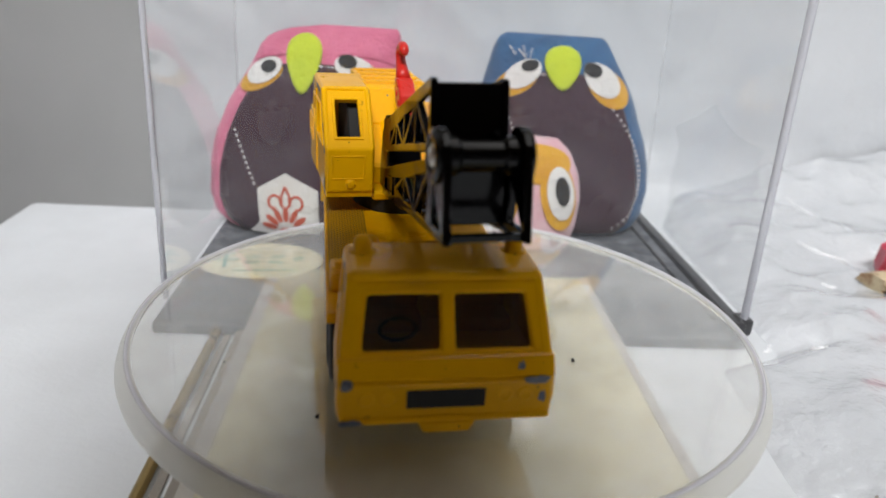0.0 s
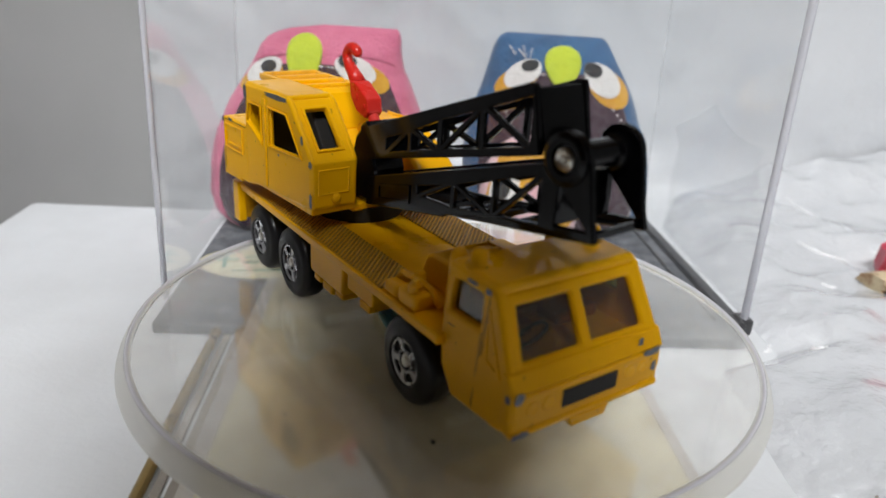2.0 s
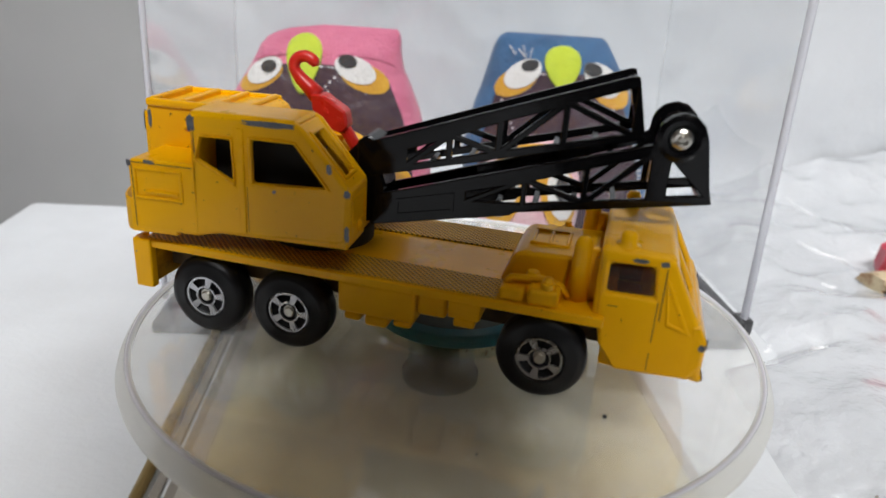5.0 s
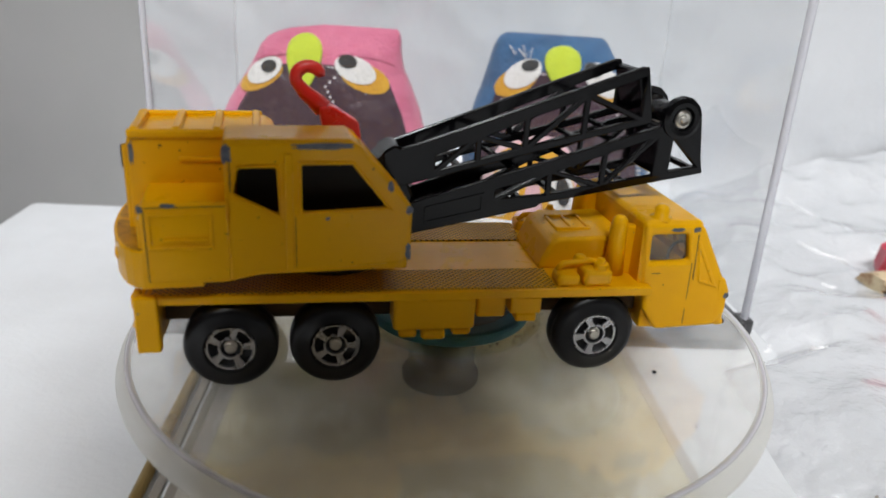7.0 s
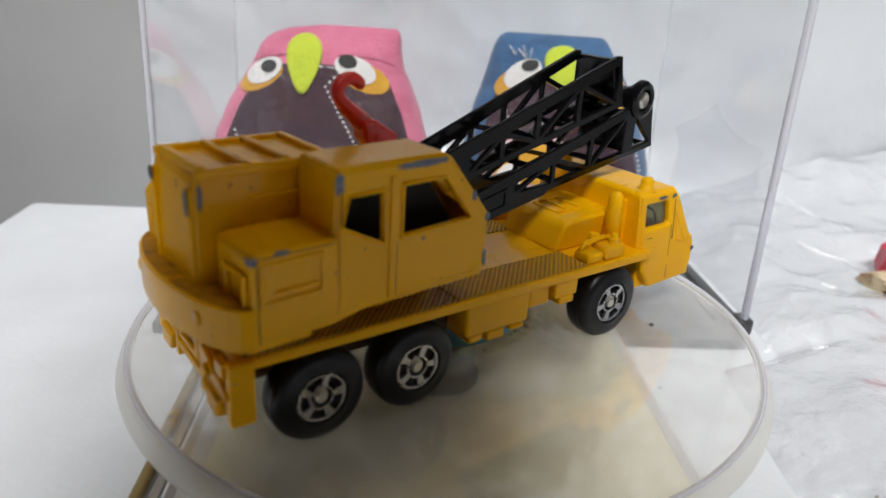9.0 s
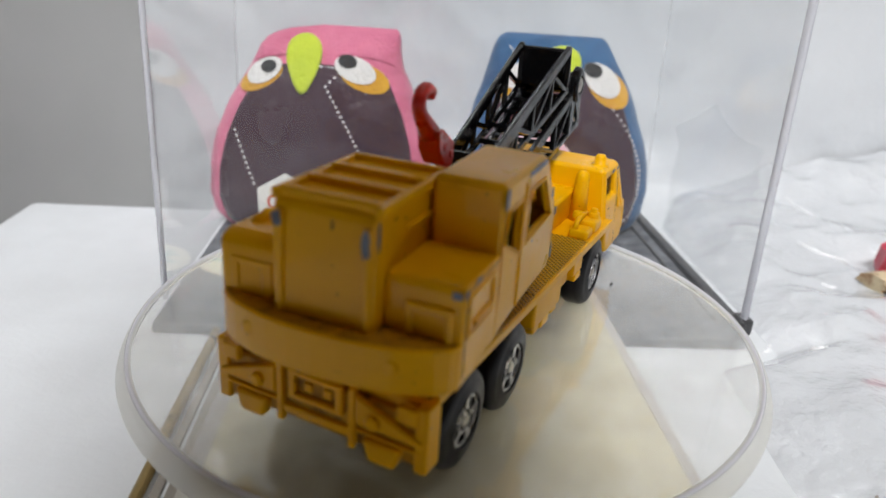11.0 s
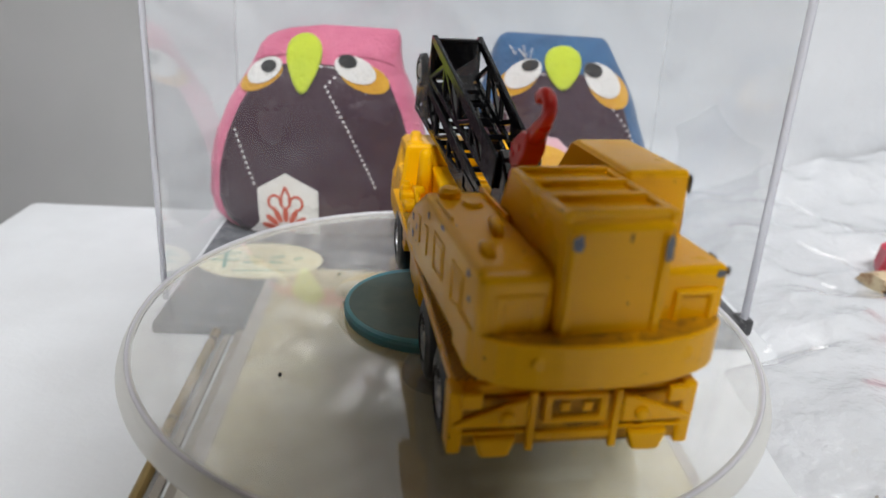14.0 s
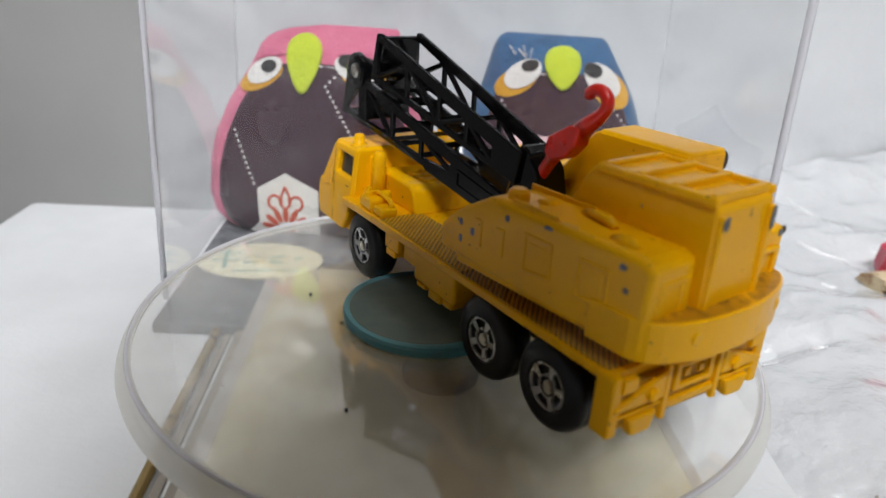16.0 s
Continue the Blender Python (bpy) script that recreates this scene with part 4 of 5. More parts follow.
    part("front_window_rim", plate([(-11.7, 1.4), (-7.0, 1.4), (-7.1, 8.9), (-11.7, 8.9)], [[(-11.2, 1.9), (-7.5, 1.9), (-7.6, 8.4), (-11.2, 8.4)]], -0.1, 0.25, m, 0.1), YELLOW, body)
    part("front_panel", box(7.2, 8.4, -13.15, -5.5, 16.5, 23.9, bevel=0.55, segments=3), YELLOW, body)
    part("front_panel_rim", plate([(-12.2, 18.7), (-6.9, 18.7), (-6.9, 22.6), (-12.2, 22.6)], [[(-11.9, 19.0), (-7.2, 19.0), (-7.2, 22.3), (-11.9, 22.3)]], 8.3, 8.5, FRONT, 0.09), YELLOW, body)
    part("front_boss", lathe([(0, 0.5), (0.5, 0.45), (0.8, 0.2), (0.8, -0.2)], 16, "x"), YELLOW, body, at=mm_pose(8.4, -9.2, 18.0))
    # black block added for the darkness seen through the cab windows
    part("cab_lining", plate([(-11.9, 17.3), (5.6, 17.3), (5.8, 22.4), (0.4, 30.3), (-11.9, 30.4)], (), -9.0, -6.5, SIDE, 0.2), PIT, body, "black filler added to darken the cab interior")
    part("control_panel", box(3.6, 6.6, -11.6, -6.6, 17.25, 21.5, bevel=0.4), PIT, body)
    gaps = bmesh.new()
    for g in ((-5.5, -5.42, -13.22, -13.1, 16.6, 22.8), (-12.62, -12.5, -13.23, -13.1, 25.6, 31.0)):
        add_box(gaps, *g)
    part("door_pillar", box(-6.6, -5.7, -13.42, -13.1, 16.4, 30.4, bevel=0.14), YELLOW, body)
    part("door_gap", gaps, DARKLINE, body, "thin dark brown door gap")
    # low block behind the cab
    block_rib = box(-20.0, -15.2, -13.5, -13.1, 20.3, 20.75, bevel=0.15)
    block = part("rear_block", plate([(-22.4, 15.0), (-12.8, 15.0), (-12.8, 24.8), (-22.0, 24.8), (-22.4, 24.2)], (), -13.15, -5.0, SIDE, 0.6, segments=3), YELLOW, upper)
    part("block_panel", plate([(-21.6, 19.4), (-14.6, 19.4), (-14.6, 23.8), (-21.6, 23.8)], [[(-21.2, 19.8), (-15.0, 19.8), (-15.0, 23.4), (-21.2, 23.4)]], -13.4, -13.1, SIDE, 0.1), YELLOW, block)
    part("block_grille", plate([(-12.2, 18.9), (-7.4, 18.9), (-7.4, 22.6), (-12.2, 22.6)], [[(-11.4, 19.2), (-8.2, 19.2), (-8.2, 21.8), (-11.4, 21.8)]], -22.9, -22.3, FRONT, 0.2), YELLOW, block)
    part("side_rib", block_rib, YELLOW, block)
    seam = bmesh.new()
    add_box(seam, -21.9, -21.78, -13.2, -13.1, 15.4, 24.0)
    add_box(seam, -21.8, -13.2, -13.2, -13.1, 24.3, 24.4)
    part("block_seam", seam, DARKLINE, block, "thin dark brown seam line")
    # tall engine housing in the middle, ribs across its top
    hump = part("engine_housing", plate([(-24.4, 19.0), (-24.2, 30.0), (-23.6, 30.6), (-8.4, 30.9), (-7.4, 30.2), (-4.6, 25.0), (-4.0, 16), (-23.8, 16)], (), -5.1, 5.7, SIDE, 0.7, segments=3), YELLOW, upper)
    for x in (-23.2, -18.6, -14.0, -9.4):
        part("roof_rib", box(x - 0.5, x + 0.5, -5.0, 5.6, 30.4, 31.5, bevel=0.3), YELLOW, hump)
    for y in (-5.0, 5.6):
        part("roof_edge", box(-24.0, -8.6, y - 0.5, y + 0.5, 30.2, 31.3, bevel=0.3), YELLOW, hump)
    part("rear_flange", box(-24.75, -24.0, 4.5, 5.5, 18.8, 29.4, bevel=0.3), YELLOW, hump)
    part("rear_flange", box(-24.75, -24.0, -4.9, -3.9, 18.8, 29.4, bevel=0.3), YELLOW, hump)
    part("side_rib", box(-18.5, -11.0, -5.5, -4.9, 27.4, 28.0, bevel=0.2), YELLOW, hump)
    part("winch_cover", plate([(-4.6, 16), (2.6, 16), (2.6, 19.5), (-1.5, 22.5), (-4.6, 25)], (), -5.1, 5.7, SIDE, 0.4), YELLOW, upper)
    for y in (-2.6, 2.4):
        part("winch_rib", plate([(-4.4, 20), (2.0, 18), (2.4, 20.4), (-1.6, 23.3), (-4.4, 25.8)], (), y, y + 1.2, SIDE, 0.3), YELLOW, upper)
    # hood on the left
    hood = part("side_hood", plate([(-23.2, 15.0), (-8.0, 14.8), (10.4, 15.8), (10.4, 19.2), (6.4, 22.4), (0.8, 25.5), (-21.6, 25.5), (-23.2, 24.9)], (), 5.6, 13.2, SIDE, 0.9, segments=4), YELLOW, upper)
    for x0, x1 in ((-10.0, -5.4), (-18.2, -13.6)):
        part("hood_panel", plate([(x0, 18.4), (x1, 18.2), (x1, 23.0), (x0, 23.0)], [[(x0 + 0.5, 18.9), (x1 - 0.5, 18.7), (x1 - 0.5, 22.5), (x0 + 0.5, 22.5)]], 13.1, 13.36, SIDE, 0.14), YELLOW, hood)
        part("hood_panel_face", box(x0 + 1.0, x1 - 1.0, 13.1, 13.28, 19.4, 22.0, bevel=0.08), YELLOW, hood)
    for x in (-1.4, 2.6):
        part("hood_louvre", box(x - 0.7, x + 0.7, 13.1, 13.35, 18.4, 22.0, bevel=0.14), YELLOW, hood)
    part("hood_cap", lathe([(0, 1.3), (0.9, 1.2), (1.3, 0.8), (1.4, 0.0), (1.4, -0.4)], 20), YELLOW, hood, at=mm_pose(-1.2, 10.6, 25.5))
    part("hood_cap", lathe([(0, 0.6), (1.0, 0.5), (1.3, 0.1), (1.3, -0.4)], 20), YELLOW, hood, at=mm_pose(-4.2, 8.6, 25.5))
    part("exhaust", tube([(-14.6, 8.8, 25.7), (-13.4, 8.5, 26.1), (-11, 8.2, 26.1), (-9, 7.6, 25.6)], [0.5, 0.7, 0.6, 0.4], 12), YELLOW, hood, smooth=True)
    part("filler_bulge", tube([(-19.6, 11.2, 25.3), (-17.8, 11.0, 25.7), (-16, 10.8, 25.3)], [0.6, 0.8, 0.6], 12), YELLOW, hood, smooth=True)
    part("hood_edge", box(-9.5, 1.0, 5.9, 6.3, 25.3, 26.1, bevel=0.1), YELLOW, hood)
    part("hood_edge", box(-9.5, -2.2, 12.2, 12.5, 25.3, 26.0, bevel=0.1), YELLOW, hood)
    part("hood_end", plate([(6.6, 18.2), (11.6, 18.2), (11.6, 23.2), (6.6, 23.2)], [[(8.0, 18.8), (10.6, 18.8), (10.6, 22.4), (8.0, 22.4)]], -23.4, -23.0, FRONT, 0.18), YELLOW, hood)
    # worn corners
    S = lambda y: Matrix.Translation((0, y, 0)) @ SIDE
    for i, (x, z, w, h, y) in enumerate(((-12.8, 30.4, 1.1, 2.3, -13.29), (-2.2, 31.25, 8.0, 0.8, -13.27), (-19.3, 24.6, 1.6, 0.6, -13.24), (8.0, 18.0, 0.7, 2.4, -13.27),
                                         (8.0, 23.4, 0.9, 1.2, -13.27), (5.6, 26.4, 0.8, 1.4, -13.27), (-23.7, 28.4, 0.55, 3.0, -5.17), (-22.2, 24.2, 0.7, 1.0, -13.24))):
        chip(upper, [(u + x, v + z) for u, v in ragged(w, h, 40 + i, 20)], S(y))
    for i, (x, z, w, h) in enumerate(((6.0, 20.6, 0.8, 1.0), (3.6, 20.0, 0.9, 1.0), (-2.4, 23.6, 0.7, 0.9), (5.9, 18.4, 0.6, 1.1), (-19.6, 23.9, 1.0, 0.8), (-20.3, 21.6, 0.7, 0.7), (-9, 24.6, 1.4, 0.5))):
        chip(upper, [(u + x, v + z) for u, v in ragged(w, h, 60 + i)], S(13.22))
    for i, (y, z, w, h, x) in enumerate(((4.9, 28.6, 1.2, 1.8, -24.87), (-4.4, 28.0, 1.0, 2.8, -24.87), (-12.4, 24.0, 1.2, 1.0, -22.46))):
        chip(upper, [(u + y, v + z) for u, v in ragged(w, h, 80 + i)], Matrix.Translation((x, 0, 0)) @ FRONT)
    build_boom(upper)
    return upper


def build_truck():
    truck = thing("toy_crane_truck", "worn yellow die-cast toy crane truck with a black folding boom", "toy truck")
    build_chassis(truck)
    build_cab(truck)
    build_upper(truck)
    return truck


# ---- display case ----
def build_case():
    case = thing("display_case", "clear acrylic display case on a grey felt base", "display case", SKEWED)
    x0, x1, y0, y1 = -51.8, 63.4, 24.4, 92.0
    base = part("base", box(-52.0, 60.5, 16.2, 96.0, 0.0, 2.3, bevel=0.5), MAT, case, "dusty dark grey felt base")
    lint = bmesh.new()
    rnd = random.Random(9)
    for i in range(200):
        x, y, a = rnd.uniform(-51, 60), rnd.uniform(16.5, 34), rnd.uniform(0, 6.28)
        b = a + rnd.uniform(-1.2, 1.2)
        l = rnd.uniform(0.4, 1.5)
        p = Vector((x, y, 2.45))
        q = p + Vector((math.cos(a), math.sin(a), 0)) * l
        tube([p, q, q + Vector((math.cos(b), math.sin(b), 0.05)) * l], 0.03, 4, bm=lint)
    tagged(part("lint", lint, LINT, base, "white lint fibres"), kind="stuff")
    part("base_rail", box(60.6, 63.0, 22.0, 98.0, 0.0, 3.4, bevel=0.4), RAIL, case, "black base rail")
    part("base_rail", box(56.8, 57.4, 24.0, 96.0, 2.3, 2.9, bevel=0.1), RAIL, case)
    part("corner_foot", box(61.8, 65.2, 23.2, 27.4, 0.0, 3.8, bevel=0.8, segments=3), RAIL, case, "black corner foot")
    lean0, lean1 = 0.012, -0.028       # the sides lean in a little towards the top

    def corner(x, y, z):
        return (x + (lean0 if x < 0 else lean1) * (z - 3.3), y, z)
    for name, ends in (("front_pane", ((x0, y0), (x1, y0))), ("back_pane", ((x0, y1), (x1, y1))), ("side_pane", ((x0, y0), (x0, y1))), ("side_pane", ((x1, y0), (x1, y1)))):
        bm = bmesh.new()
        (ax, ay), (bx, by) = ends
        bm.faces.new([bm.verts.new(corner(*p)) for p in ((ax, ay, 3.3), (bx, by, 3.3), (bx, by, 104), (ax, ay, 104))])
        ob = part(name, bm, (SIDEPANE if ax < 0 else DULLPANE) if name == "side_pane" else PANE, case)
        ob.visible_shadow = False
    bm = bmesh.new()
    bm.faces.new([bm.verts.new(corner(*p)) for p in ((x0, y0, 104), (x1, y0, 104), (x1, y1, 104), (x0, y1, 104))])
    part("top_pane", bm, PANE, case).visible_shadow = False
    for x, y, r in ((x0, y0, 0.55), (x1, y0, 0.8), (x0, y1, 0.28), (x1, y1, 0.28)):
        ob = part("corner_edge", tube([corner(x, y, 3.2), corner(x, y, 104)], r, 10), EDGE if r > 0.52 else BACKEDGE, case, smooth=True)
        ob.visible_shadow = False


# ---- plush owls ----
class Plush:
    """A stuffed body: half width, half depth and middle by height."""

    def __init__(self, rows, n=2.3):
        self.rows, self.n = rows, n

    def at(self, z):
        zs = [r[0] for r in self.rows]
        return [float(np.interp(z, zs, [r[k] for r in self.rows])) for k in (1, 2, 3)]

    def front(self, x, z):
        w, d, c = self.at(z)
        q = min(1.0, abs((x - c) / w))
        return -d * (1 - q ** self.n) ** (1 / self.n)

    def body(self, steps=46, around=56, lump=0.35, seed=1.0):
        bm = bmesh.new()
        z0, z1 = self.rows[0][0], self.rows[-1][0]
        rings = []
        for j in range(steps + 1):
            z = z0 + (z1 - z0) * j / steps
            w, d, c = self.at(z)
            ring = []
            for i in range(around):
                a = 2 * math.pi * i / around
                ca, sa = math.cos(a), math.sin(a)
                k = (abs(ca) ** self.n + abs(sa) ** self.n) ** (-1 / self.n)
                h = lump * noise.noise(Vector((ca * 2 + seed, sa * 2, z * 0.12)))
                ring.append(bm.verts.new((c + (w + h) * k * ca, (d + h) * k * sa, z)))
            rings.append(ring)
        for a, b in zip(rings, rings[1:]):
            for i in range(around):
                j = (i + 1) % around
                bm.faces.new((a[i], a[j], b[j], b[i]))
        bm.faces.new(rings[0][::-1])
        bm.faces.new(rings[-1])
        return bm

    def patch(self, outline, lift, rings=7):
        """A felt piece sewn on the front: follows the body, lifted off it a little."""
        cx = sum(p[0] for p in outline) / len(outline)
        cz = sum(p[1] for p in outline) / len(outline)
        bm = bmesh.new()
        mid = bm.verts.new((cx, self.front(cx, cz) - lift, cz))
        prev = None
        for k in range(1, rings + 1):
            f = k / rings
            ring = [bm.verts.new((cx + (x - cx) * f, self.front(cx + (x - cx) * f, cz + (z - cz) * f) - lift, cz + (z - cz) * f)) for x, z in outline]
            n = len(ring)
            for i in range(n):
                j = (i + 1) % n
                if prev is None:
                    bm.faces.new((mid, ring[i], ring[j]))
                else:
                    bm.faces.new((prev[i], ring[i], ring[j], prev[j]))
            prev = ring
        edge = [bm.verts.new((v.co.x, v.co.y + lift + 0.25, v.co.z)) for v in prev]
        for i in range(len(edge)):
            j = (i + 1) % len(edge)
            bm.faces.new((prev[i], edge[i], edge[j], prev[j]))
        bmesh.ops.recalc_face_normals(bm, faces=bm.faces)
        return bm


def oval(cx, cz, a, b, turn=0.0, n=28, drop=0.0):
    t = radians(turn)
    pts = []
    for i in range(n):
        f = 2 * math.pi * i / n
        u, v = a * math.cos(f) * (1 - drop * math.sin(f)), b * math.sin(f)
        pts.append((cx + u * math.cos(t) - v * math.sin(t), cz + u * math.sin(t) + v * math.cos(t)))
    return pts


def belly_line(p, inset, z0, z1, n=14):
    left, right = [], []
    for i in range(n + 1):
        z = z0 + (z1 - z0) * i / n
        w, d, c = p.at(z)
        k = inset
        left.append((c - w + k, z))
        right.append((c + w - k, z))
    w, d, c = p.at(z1)
    cap = [(c + (w - inset) * math.cos(a), z1 + 2.2 * math.sin(a)) for a in (math.pi * i / 10 for i in range(1, 10))]
    foot = [(left[0][0] + (right[0][0] - left[0][0]) * i / 12, z0) for i in range(1, 12)]
    return right + cap + left[::-1] + foot


def owl(label, where, p, fur, beak, eyes, lines, flower=None, threads=(), folds=()):
    ob = thing("plush_owl", label, "plush toy", where, "plush owls in the case")
    body = part("body", p.body(), fur, ob, smooth=True)
    part("belly", p.patch(belly_line(p, 4.0, p.rows[0][0] + 0.8, 39.5), 0.55, 22), PLUM, body, "dark plum shiny belly panel", smooth=True)
    part("beak", p.patch(oval(*beak), 1.3), LIME, body, "lime green felt beak", smooth=True)
    for k, (lid, white, pupil) in enumerate(eyes):
        e = part("eye_rim", p.patch(oval(*lid), 0.7), ORANGE, body, "orange felt eye rim")
        part("eye_white", p.patch(oval(*white), 1.1), WHITE, e, "white felt eye")
        part("pupil", p.patch(oval(*pupil), 1.5), PUPIL, e, "black felt pupil")
    for fold in folds:
        part("folded_corner", p.patch(fold, 0.6, 4), fur, body)
    first = None
    for (xa, za), (xb, zb), bow, count in lines:
        for i in range(count):
            f = i / (count - 1)
            x = xa + (xb - xa) * f + bow * 4 * f * (1 - f)
            z = za + (zb - za) * f
            m = mm_pose(x, p.front(x, z) - 0.45, z)
            if first is None:
                bm = bmesh.new()
                bmesh.ops.create_icosphere(bm, subdivisions=1, radius=0.42)
                bmesh.ops.scale(bm, vec=(1, 0.5, 1), verts=bm.verts)
                first = part("stitch", bm, THREAD, body, at=m)
            else:
                again(first, body, m, "stitch")
    if flower:
        cx, cz = flower
        hexa = [(cx - 9.4, cz - 8.0), (cx - 6.6, cz - 5.0), (cx - 6.8, cz + 3.6), (cx, cz + 7.8), (cx + 7.8, cz + 4.0), (cx + 8.0, cz - 8.0)]
        pts = []
        for (ax, az), (bx, bz) in zip(hexa, hexa[1:] + hexa[:1]):
            pts += [(ax + (bx - ax) * i / 6, az + (bz - az) * i / 6) for i in range(6)]
        card = part("flower_patch", p.patch(pts, 0.9, 8), WHITE, body, "white printed patch with a red flower")
        for i in range(7):
            a = radians(12 + 26 * i)
            x, z = cx + 4.2 * math.cos(a), cz - 6.6 + 4.2 * math.sin(a)
            part("petal", p.patch(oval(x, z, 1.9, 0.72, math.degrees(a), 14), 1.05, 2), PRINT, card)
        part("petal", p.patch(oval(cx, cz - 7.2, 2.0, 1.2, 0, 14), 1.1, 2), PRINT, card)
        for s in (-1, 1):
            loop = [(cx + s * (2.6 + 1.5 * math.cos(a)), cz + 0.6 + 1.7 * math.sin(a)) for a in (radians(200 - 25 * i) for i in range(13))]
            part("scroll", tube([(x, p.front(x, z) - 0.8, z) for x, z in loop], 0.38, 6), PRINT, card)
            stem = [(cx, cz - 1.4), (cx + s * 1.0, cz + 0.2), (cx + s * 0.9, cz + 2.4), (cx, cz + 4.6)]
            part("scroll", tube([(x, p.front(x, z) - 0.8, z) for x, z in stem], 0.36, 6), PRINT, card)
    for pts in threads:
        part("loose_thread", tube([(x, p.front(x, z) - 1.2 - 0.4 * (i % 2), z) for i, (x, z) in enumerate(pts)], 0.16, 5), THREAD, body, "loose white thread", smooth=True)
    return ob


def build_owls():
    pink = Plush([(0, 21.0, 7.0, 0.4), (1.0, 24.0, 8.6, 0.0), (4, 26.2, 9.6, -0.6), (9, 27.4, 10.0, -0.7), (16, 27.2, 10.0, -0.5), (24, 25.6, 9.6, 0.0), (31, 23.0, 8.8, 0.5),
                  (37, 19.8, 7.6, 1.0), (41, 17.6, 6.2, 1.4), (44.5, 16.4, 4.6, 2.0), (47, 15.2, 3.0, 3.0), (48.6, 13.0, 1.8, 5.0), (49.8, 8.6, 0.9, 8.6)])
    owl("pink fleece plush owl with plum belly and lime beak", mm_pose(-32.4, 68.0, 2.4), pink, PINK,
        (-3.2, 41.6, 3.7, 6.4, 0, 28, -0.45),
        (((-13.2, 37.9, 5.8, 2.3, 27), (-12.4, 39.5, 4.6, 2.4, 27), (-11.2, 40.6, 1.9, 1.25, 15)), ((10.6, 39.4, 6.0, 2.9, -20), (8.6, 41.0, 4.9, 2.6, -20), (6.8, 42.8, 2.1, 1.3, -8))),
        (((-19.2, 25.6), (-14.6, 13.6), 0, 11), ((2.0, 37.0), (14.0, 14.6), 0.4, 22), ((2.0, 37.0), (5.0, 40.0), 0, 4)), (-7.0, 9.0), (),
        (((4.5, 44.0), (9.0, 45.4), (13.5, 48.2), (16.6, 45.0), (17.4, 42.0), (12.0, 43.6)), ((-14.6, 41.6), (-14.2, 45.0), (-9.5, 44.4), (-7.0, 43.4), (-10.5, 42.8))))
    blue = Plush([(0, 18.0, 7.0, 3.0), (1.4, 20.5, 8.4, 2.8), (5, 23.2, 9.6, 2.2), (12, 24.6, 10.0, 1.6), (18, 24.4, 10.0, 1.0), (26, 22.8, 9.4, 0.2), (34, 20.2, 8.4, -0.6),
                  (41, 17.2, 7.0, -1.6), (45.5, 15.2, 5.0, -2.4), (48.6, 13.6, 2.8, -2.8), (49.8, 11.8, 1.0, -2.8)])
    owl("navy blue fleece plush owl with plum belly and lime beak", mm_pose(25.2, 82.0, 2.4, 0, 0, 0), blue, BLUE,
        (-0.6, 42.7, 4.2, 5.0, 4, 28, -0.35),
        (((-11.6, 38.9, 5.7, 2.9, 30), (-10.2, 40.8, 4.9, 2.8, 32), (-8.6, 43.0, 2.1, 1.2, 15)), ((11.2, 38.5, 6.3, 3.7, -35), (9.4, 40.4, 5.3, 3.2, -34), (6.8, 42.8, 2.3, 1.5, -15))),
        (((12.8, 33.6), (21.5, 8.5), 4.0, 21), ((21.5, 8.5), (17.0, 3.0), 1.0, 6), ((-14.6, 34.0), (-11.4, 27.8), 0, 6)), None,
        (((-13.8, 47.0), (-12.4, 45.2), (-11.6, 46.4), (-9.6, 44.4)), ((-10.6, 47.2), (-9.8, 45.0), (-8.4, 46.8), (-8.8, 44.2))))
    baby = Plush([(0, 8.5, 4.5, 0), (1.5, 10.6, 5.8, 0), (7, 12.0, 6.6, 0), (14, 12.2, 6.4, 0), (20, 11.2, 5.4, 0), (25, 8.6, 3.8, 0), (28, 5.2, 1.6, 0)])
    small = thing("plush_chick", "small pale pink plush chick with big orange-rimmed eyes", "plush toy", mm_pose(18.6, 64.0, 2.4), "plush owls in the case")
    body = part("body", baby.body(30, 40, 0.2, 5.0), BABY, small, smooth=True)
    part("hood", baby.patch(oval(0, 22.6, 8.6, 4.4, 0), 0.4), ORANGE, body, "orange felt hood")
    for s in (-1, 1):
        e = part("eye_rim", baby.patch(oval(s * 6.2, 15.6, 4.2, 8.6, s * 14), 0.7), ORANGE, body, "orange felt eye rim")
        part("eye_white", baby.patch(oval(s * 6.7, 16.2, 3.2, 6.4, s * 14), 1.2), WHITE, e, "white felt eye")
        part("pupil", baby.patch(oval(s * 7.0, 17.0, 1.7, 3.4, s * 14), 1.6), PUPIL, e, "black felt pupil")


# ---- unseen camera body behind the lens, added to shade the near side of the table ----
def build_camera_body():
    body = thing("compact_camera", "unseen black camera body added to shade the near side", "camera", mm_pose(0, -104, 0))
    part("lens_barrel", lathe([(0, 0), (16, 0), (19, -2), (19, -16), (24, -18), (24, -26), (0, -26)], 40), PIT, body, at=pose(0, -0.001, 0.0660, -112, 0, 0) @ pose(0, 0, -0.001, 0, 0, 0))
    # raised and set to the left for the shade it throws
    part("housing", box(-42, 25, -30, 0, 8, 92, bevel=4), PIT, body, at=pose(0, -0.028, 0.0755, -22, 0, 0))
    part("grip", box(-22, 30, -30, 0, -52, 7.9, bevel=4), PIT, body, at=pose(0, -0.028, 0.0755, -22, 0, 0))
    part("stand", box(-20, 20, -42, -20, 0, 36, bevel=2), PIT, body)


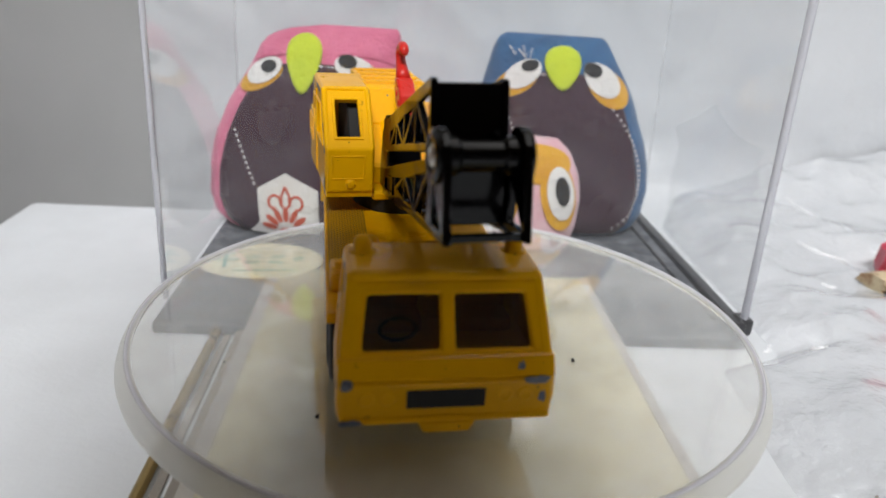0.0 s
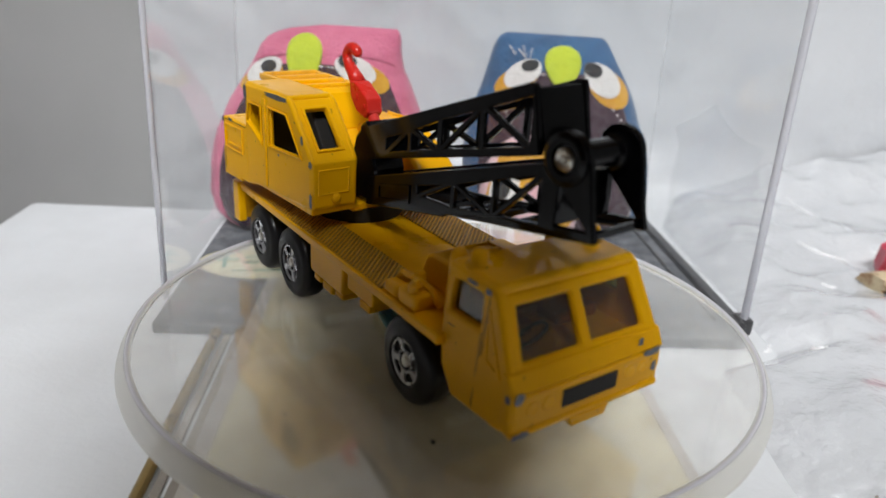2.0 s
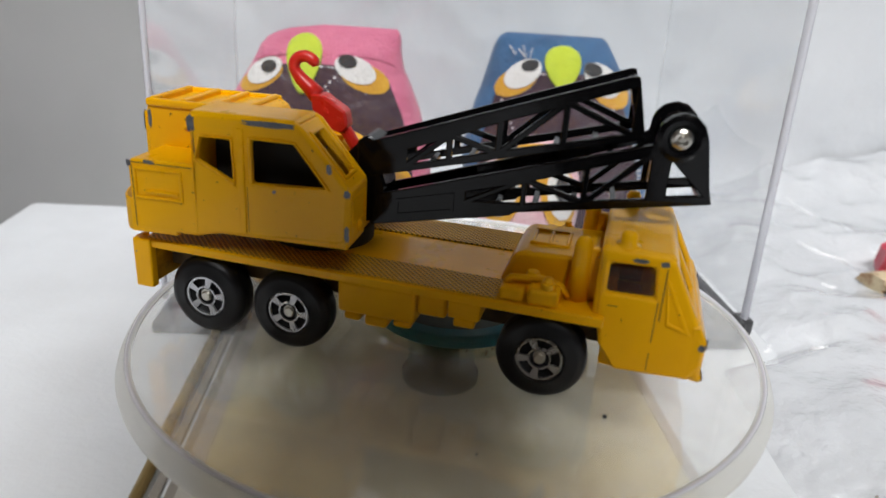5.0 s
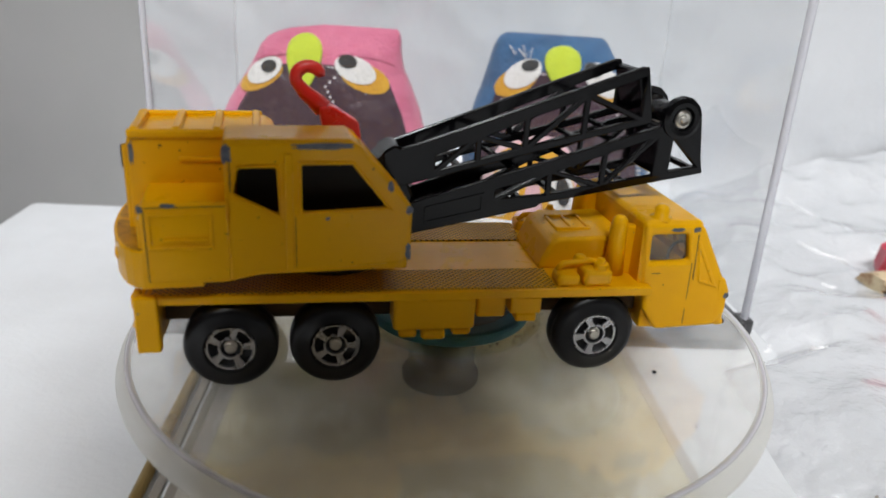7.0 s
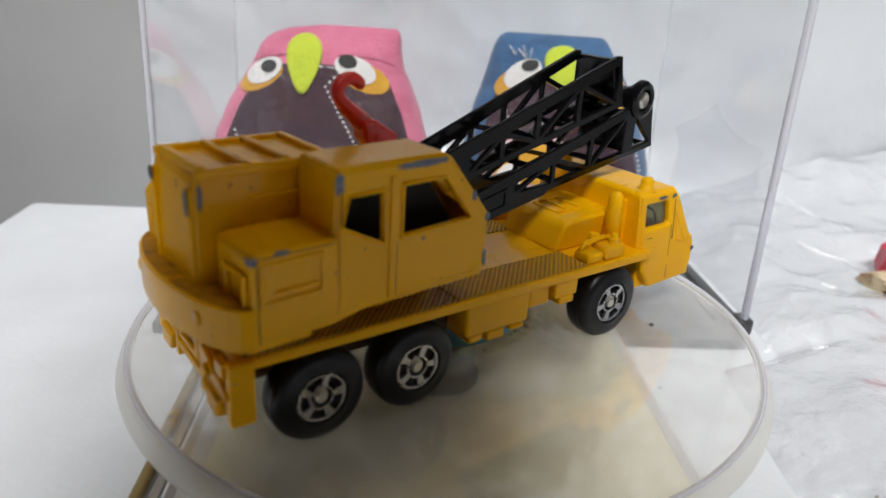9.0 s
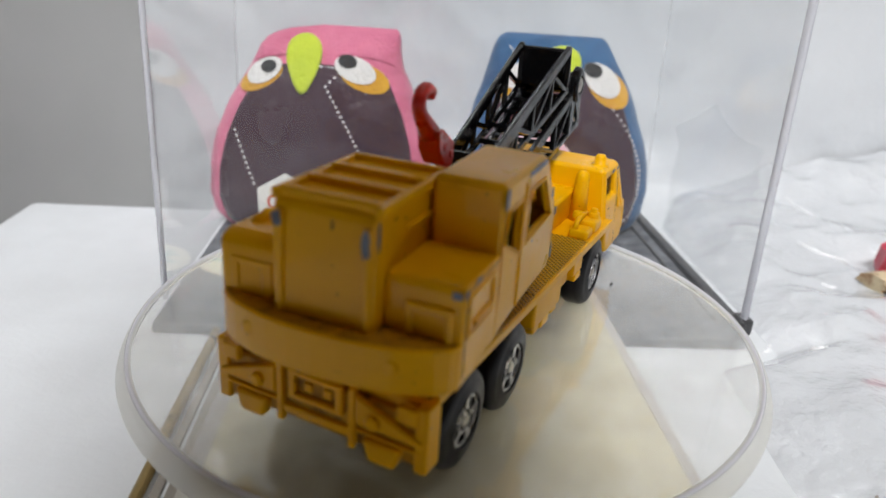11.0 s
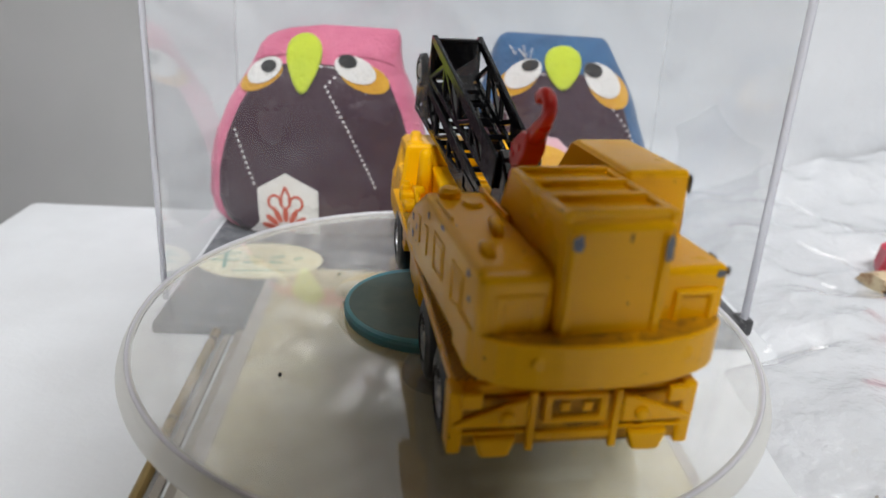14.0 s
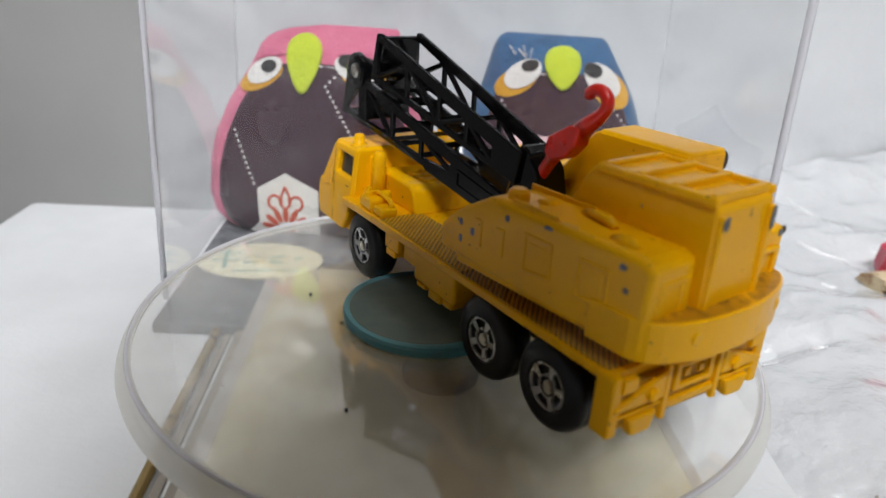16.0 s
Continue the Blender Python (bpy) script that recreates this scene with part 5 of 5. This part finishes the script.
# ---- small things beside the case ----
def build_clutter():
    wrap = thing("candy_wrapper", "red and cream crumpled sweet wrapper on the film", "wrapper", mm_pose(107.5, 52.0, 4.0, 0, 0, 20))
    bm = bmesh.new()
    bmesh.ops.create_icosphere(bm, subdivisions=3, radius=8.0)
    for v in bm.verts:
        v.co *= 1 + 0.18 * noise.noise(v.co * 0.35)
        v.co.z = max(-4.0, v.co.z * 0.95) + 4.2
    part("wrapped_sweet", bm, ROSE, wrap)
    bm = bmesh.new()
    n = 14
    rings = []
    for j in range(6):
        f = j / 5
        rings.append([bm.verts.new((-5.5 - 6.5 * f, (1.6 + 2.2 * f) * math.cos(6.283 * i / n) * (1 + 0.35 * math.sin(i * 3)), 3.6 - 1.6 * f + (1.5 + 1.2 * f) * math.sin(6.283 * i / n) * 0.7)) for i in range(n)])
    for a, b in zip(rings, rings[1:]):
        for i in range(n):
            bm.faces.new((a[i], a[(i + 1) % n], b[(i + 1) % n], b[i]))
    bm.faces.new(rings[-1])
    bm.faces.new(rings[0][::-1])
    part("twisted_end", bm, TWIST, wrap, "cream twisted end")
    lid = part("round_lid", lathe([(0, 1.0), (10.4, 1.0), (11.0, 1.8), (11.4, 1.6), (11.6, 0.0), (0, 0.0)], 56), GREYBAND, at=mm_pose(70.5, -27.0, 1.5), smooth=True)
    tagged(lid, "shallow round grey lid on the slab", "lid")


build_room()
build_setting()
build_stand()
build_case()
build_owls()
build_clutter()
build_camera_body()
crane = build_truck()
disc, pad, dirt = build_disc()

# turn of the table, degrees at half seconds, from the clip's start to its end
TURN = ((0.0, -90.64), (0.5, -84.68), (1.0, -78.22), (1.5, -71.85), (2.0, -65.43), (2.5, -58.99), (3.0, -52.32), (3.5, -45.39), (4.0, -38.78), 
        (4.5, -32.26), (5.0, -25.73), (5.5, -19.24), (6.0, -12.80), (6.5, -6.40), (7.0, -0.07), (7.5, 6.48), (8.0, 12.99), (8.5, 19.44), 
        (9.0, 25.86), (9.5, 32.29), (10.0, 38.78), (10.5, 45.45), (11.0, 52.27), (11.5, 59.10), (12.0, 65.26), (12.5, 71.15), (13.0, 77.16), 
        (13.5, 83.22), (14.0, 89.19), (14.5, 95.13), (15.0, 101.11), (15.5, 107.09), (16.0, 113.08))


def motions():
    def rows(local):
        return [(t, pose(0, 0, 0, 0, 0, a) @ local) for t, a in TURN]
    walk(crane, rows(pose(0, 0, 0, 0, 0, 11.83) @ mm_pose(0, -6.2, TRUCK_Z)))
    lean = mm_pose(0, 0, DISC_Z, 0, -0.9, 0)
    centre = mm_pose(0.5, 0, 0)
    walk(disc, [(t, centre @ m) for t, m in rows(lean)])
    walk(pad, rows(lean))
    walk(dirt, rows(lean))


motions()
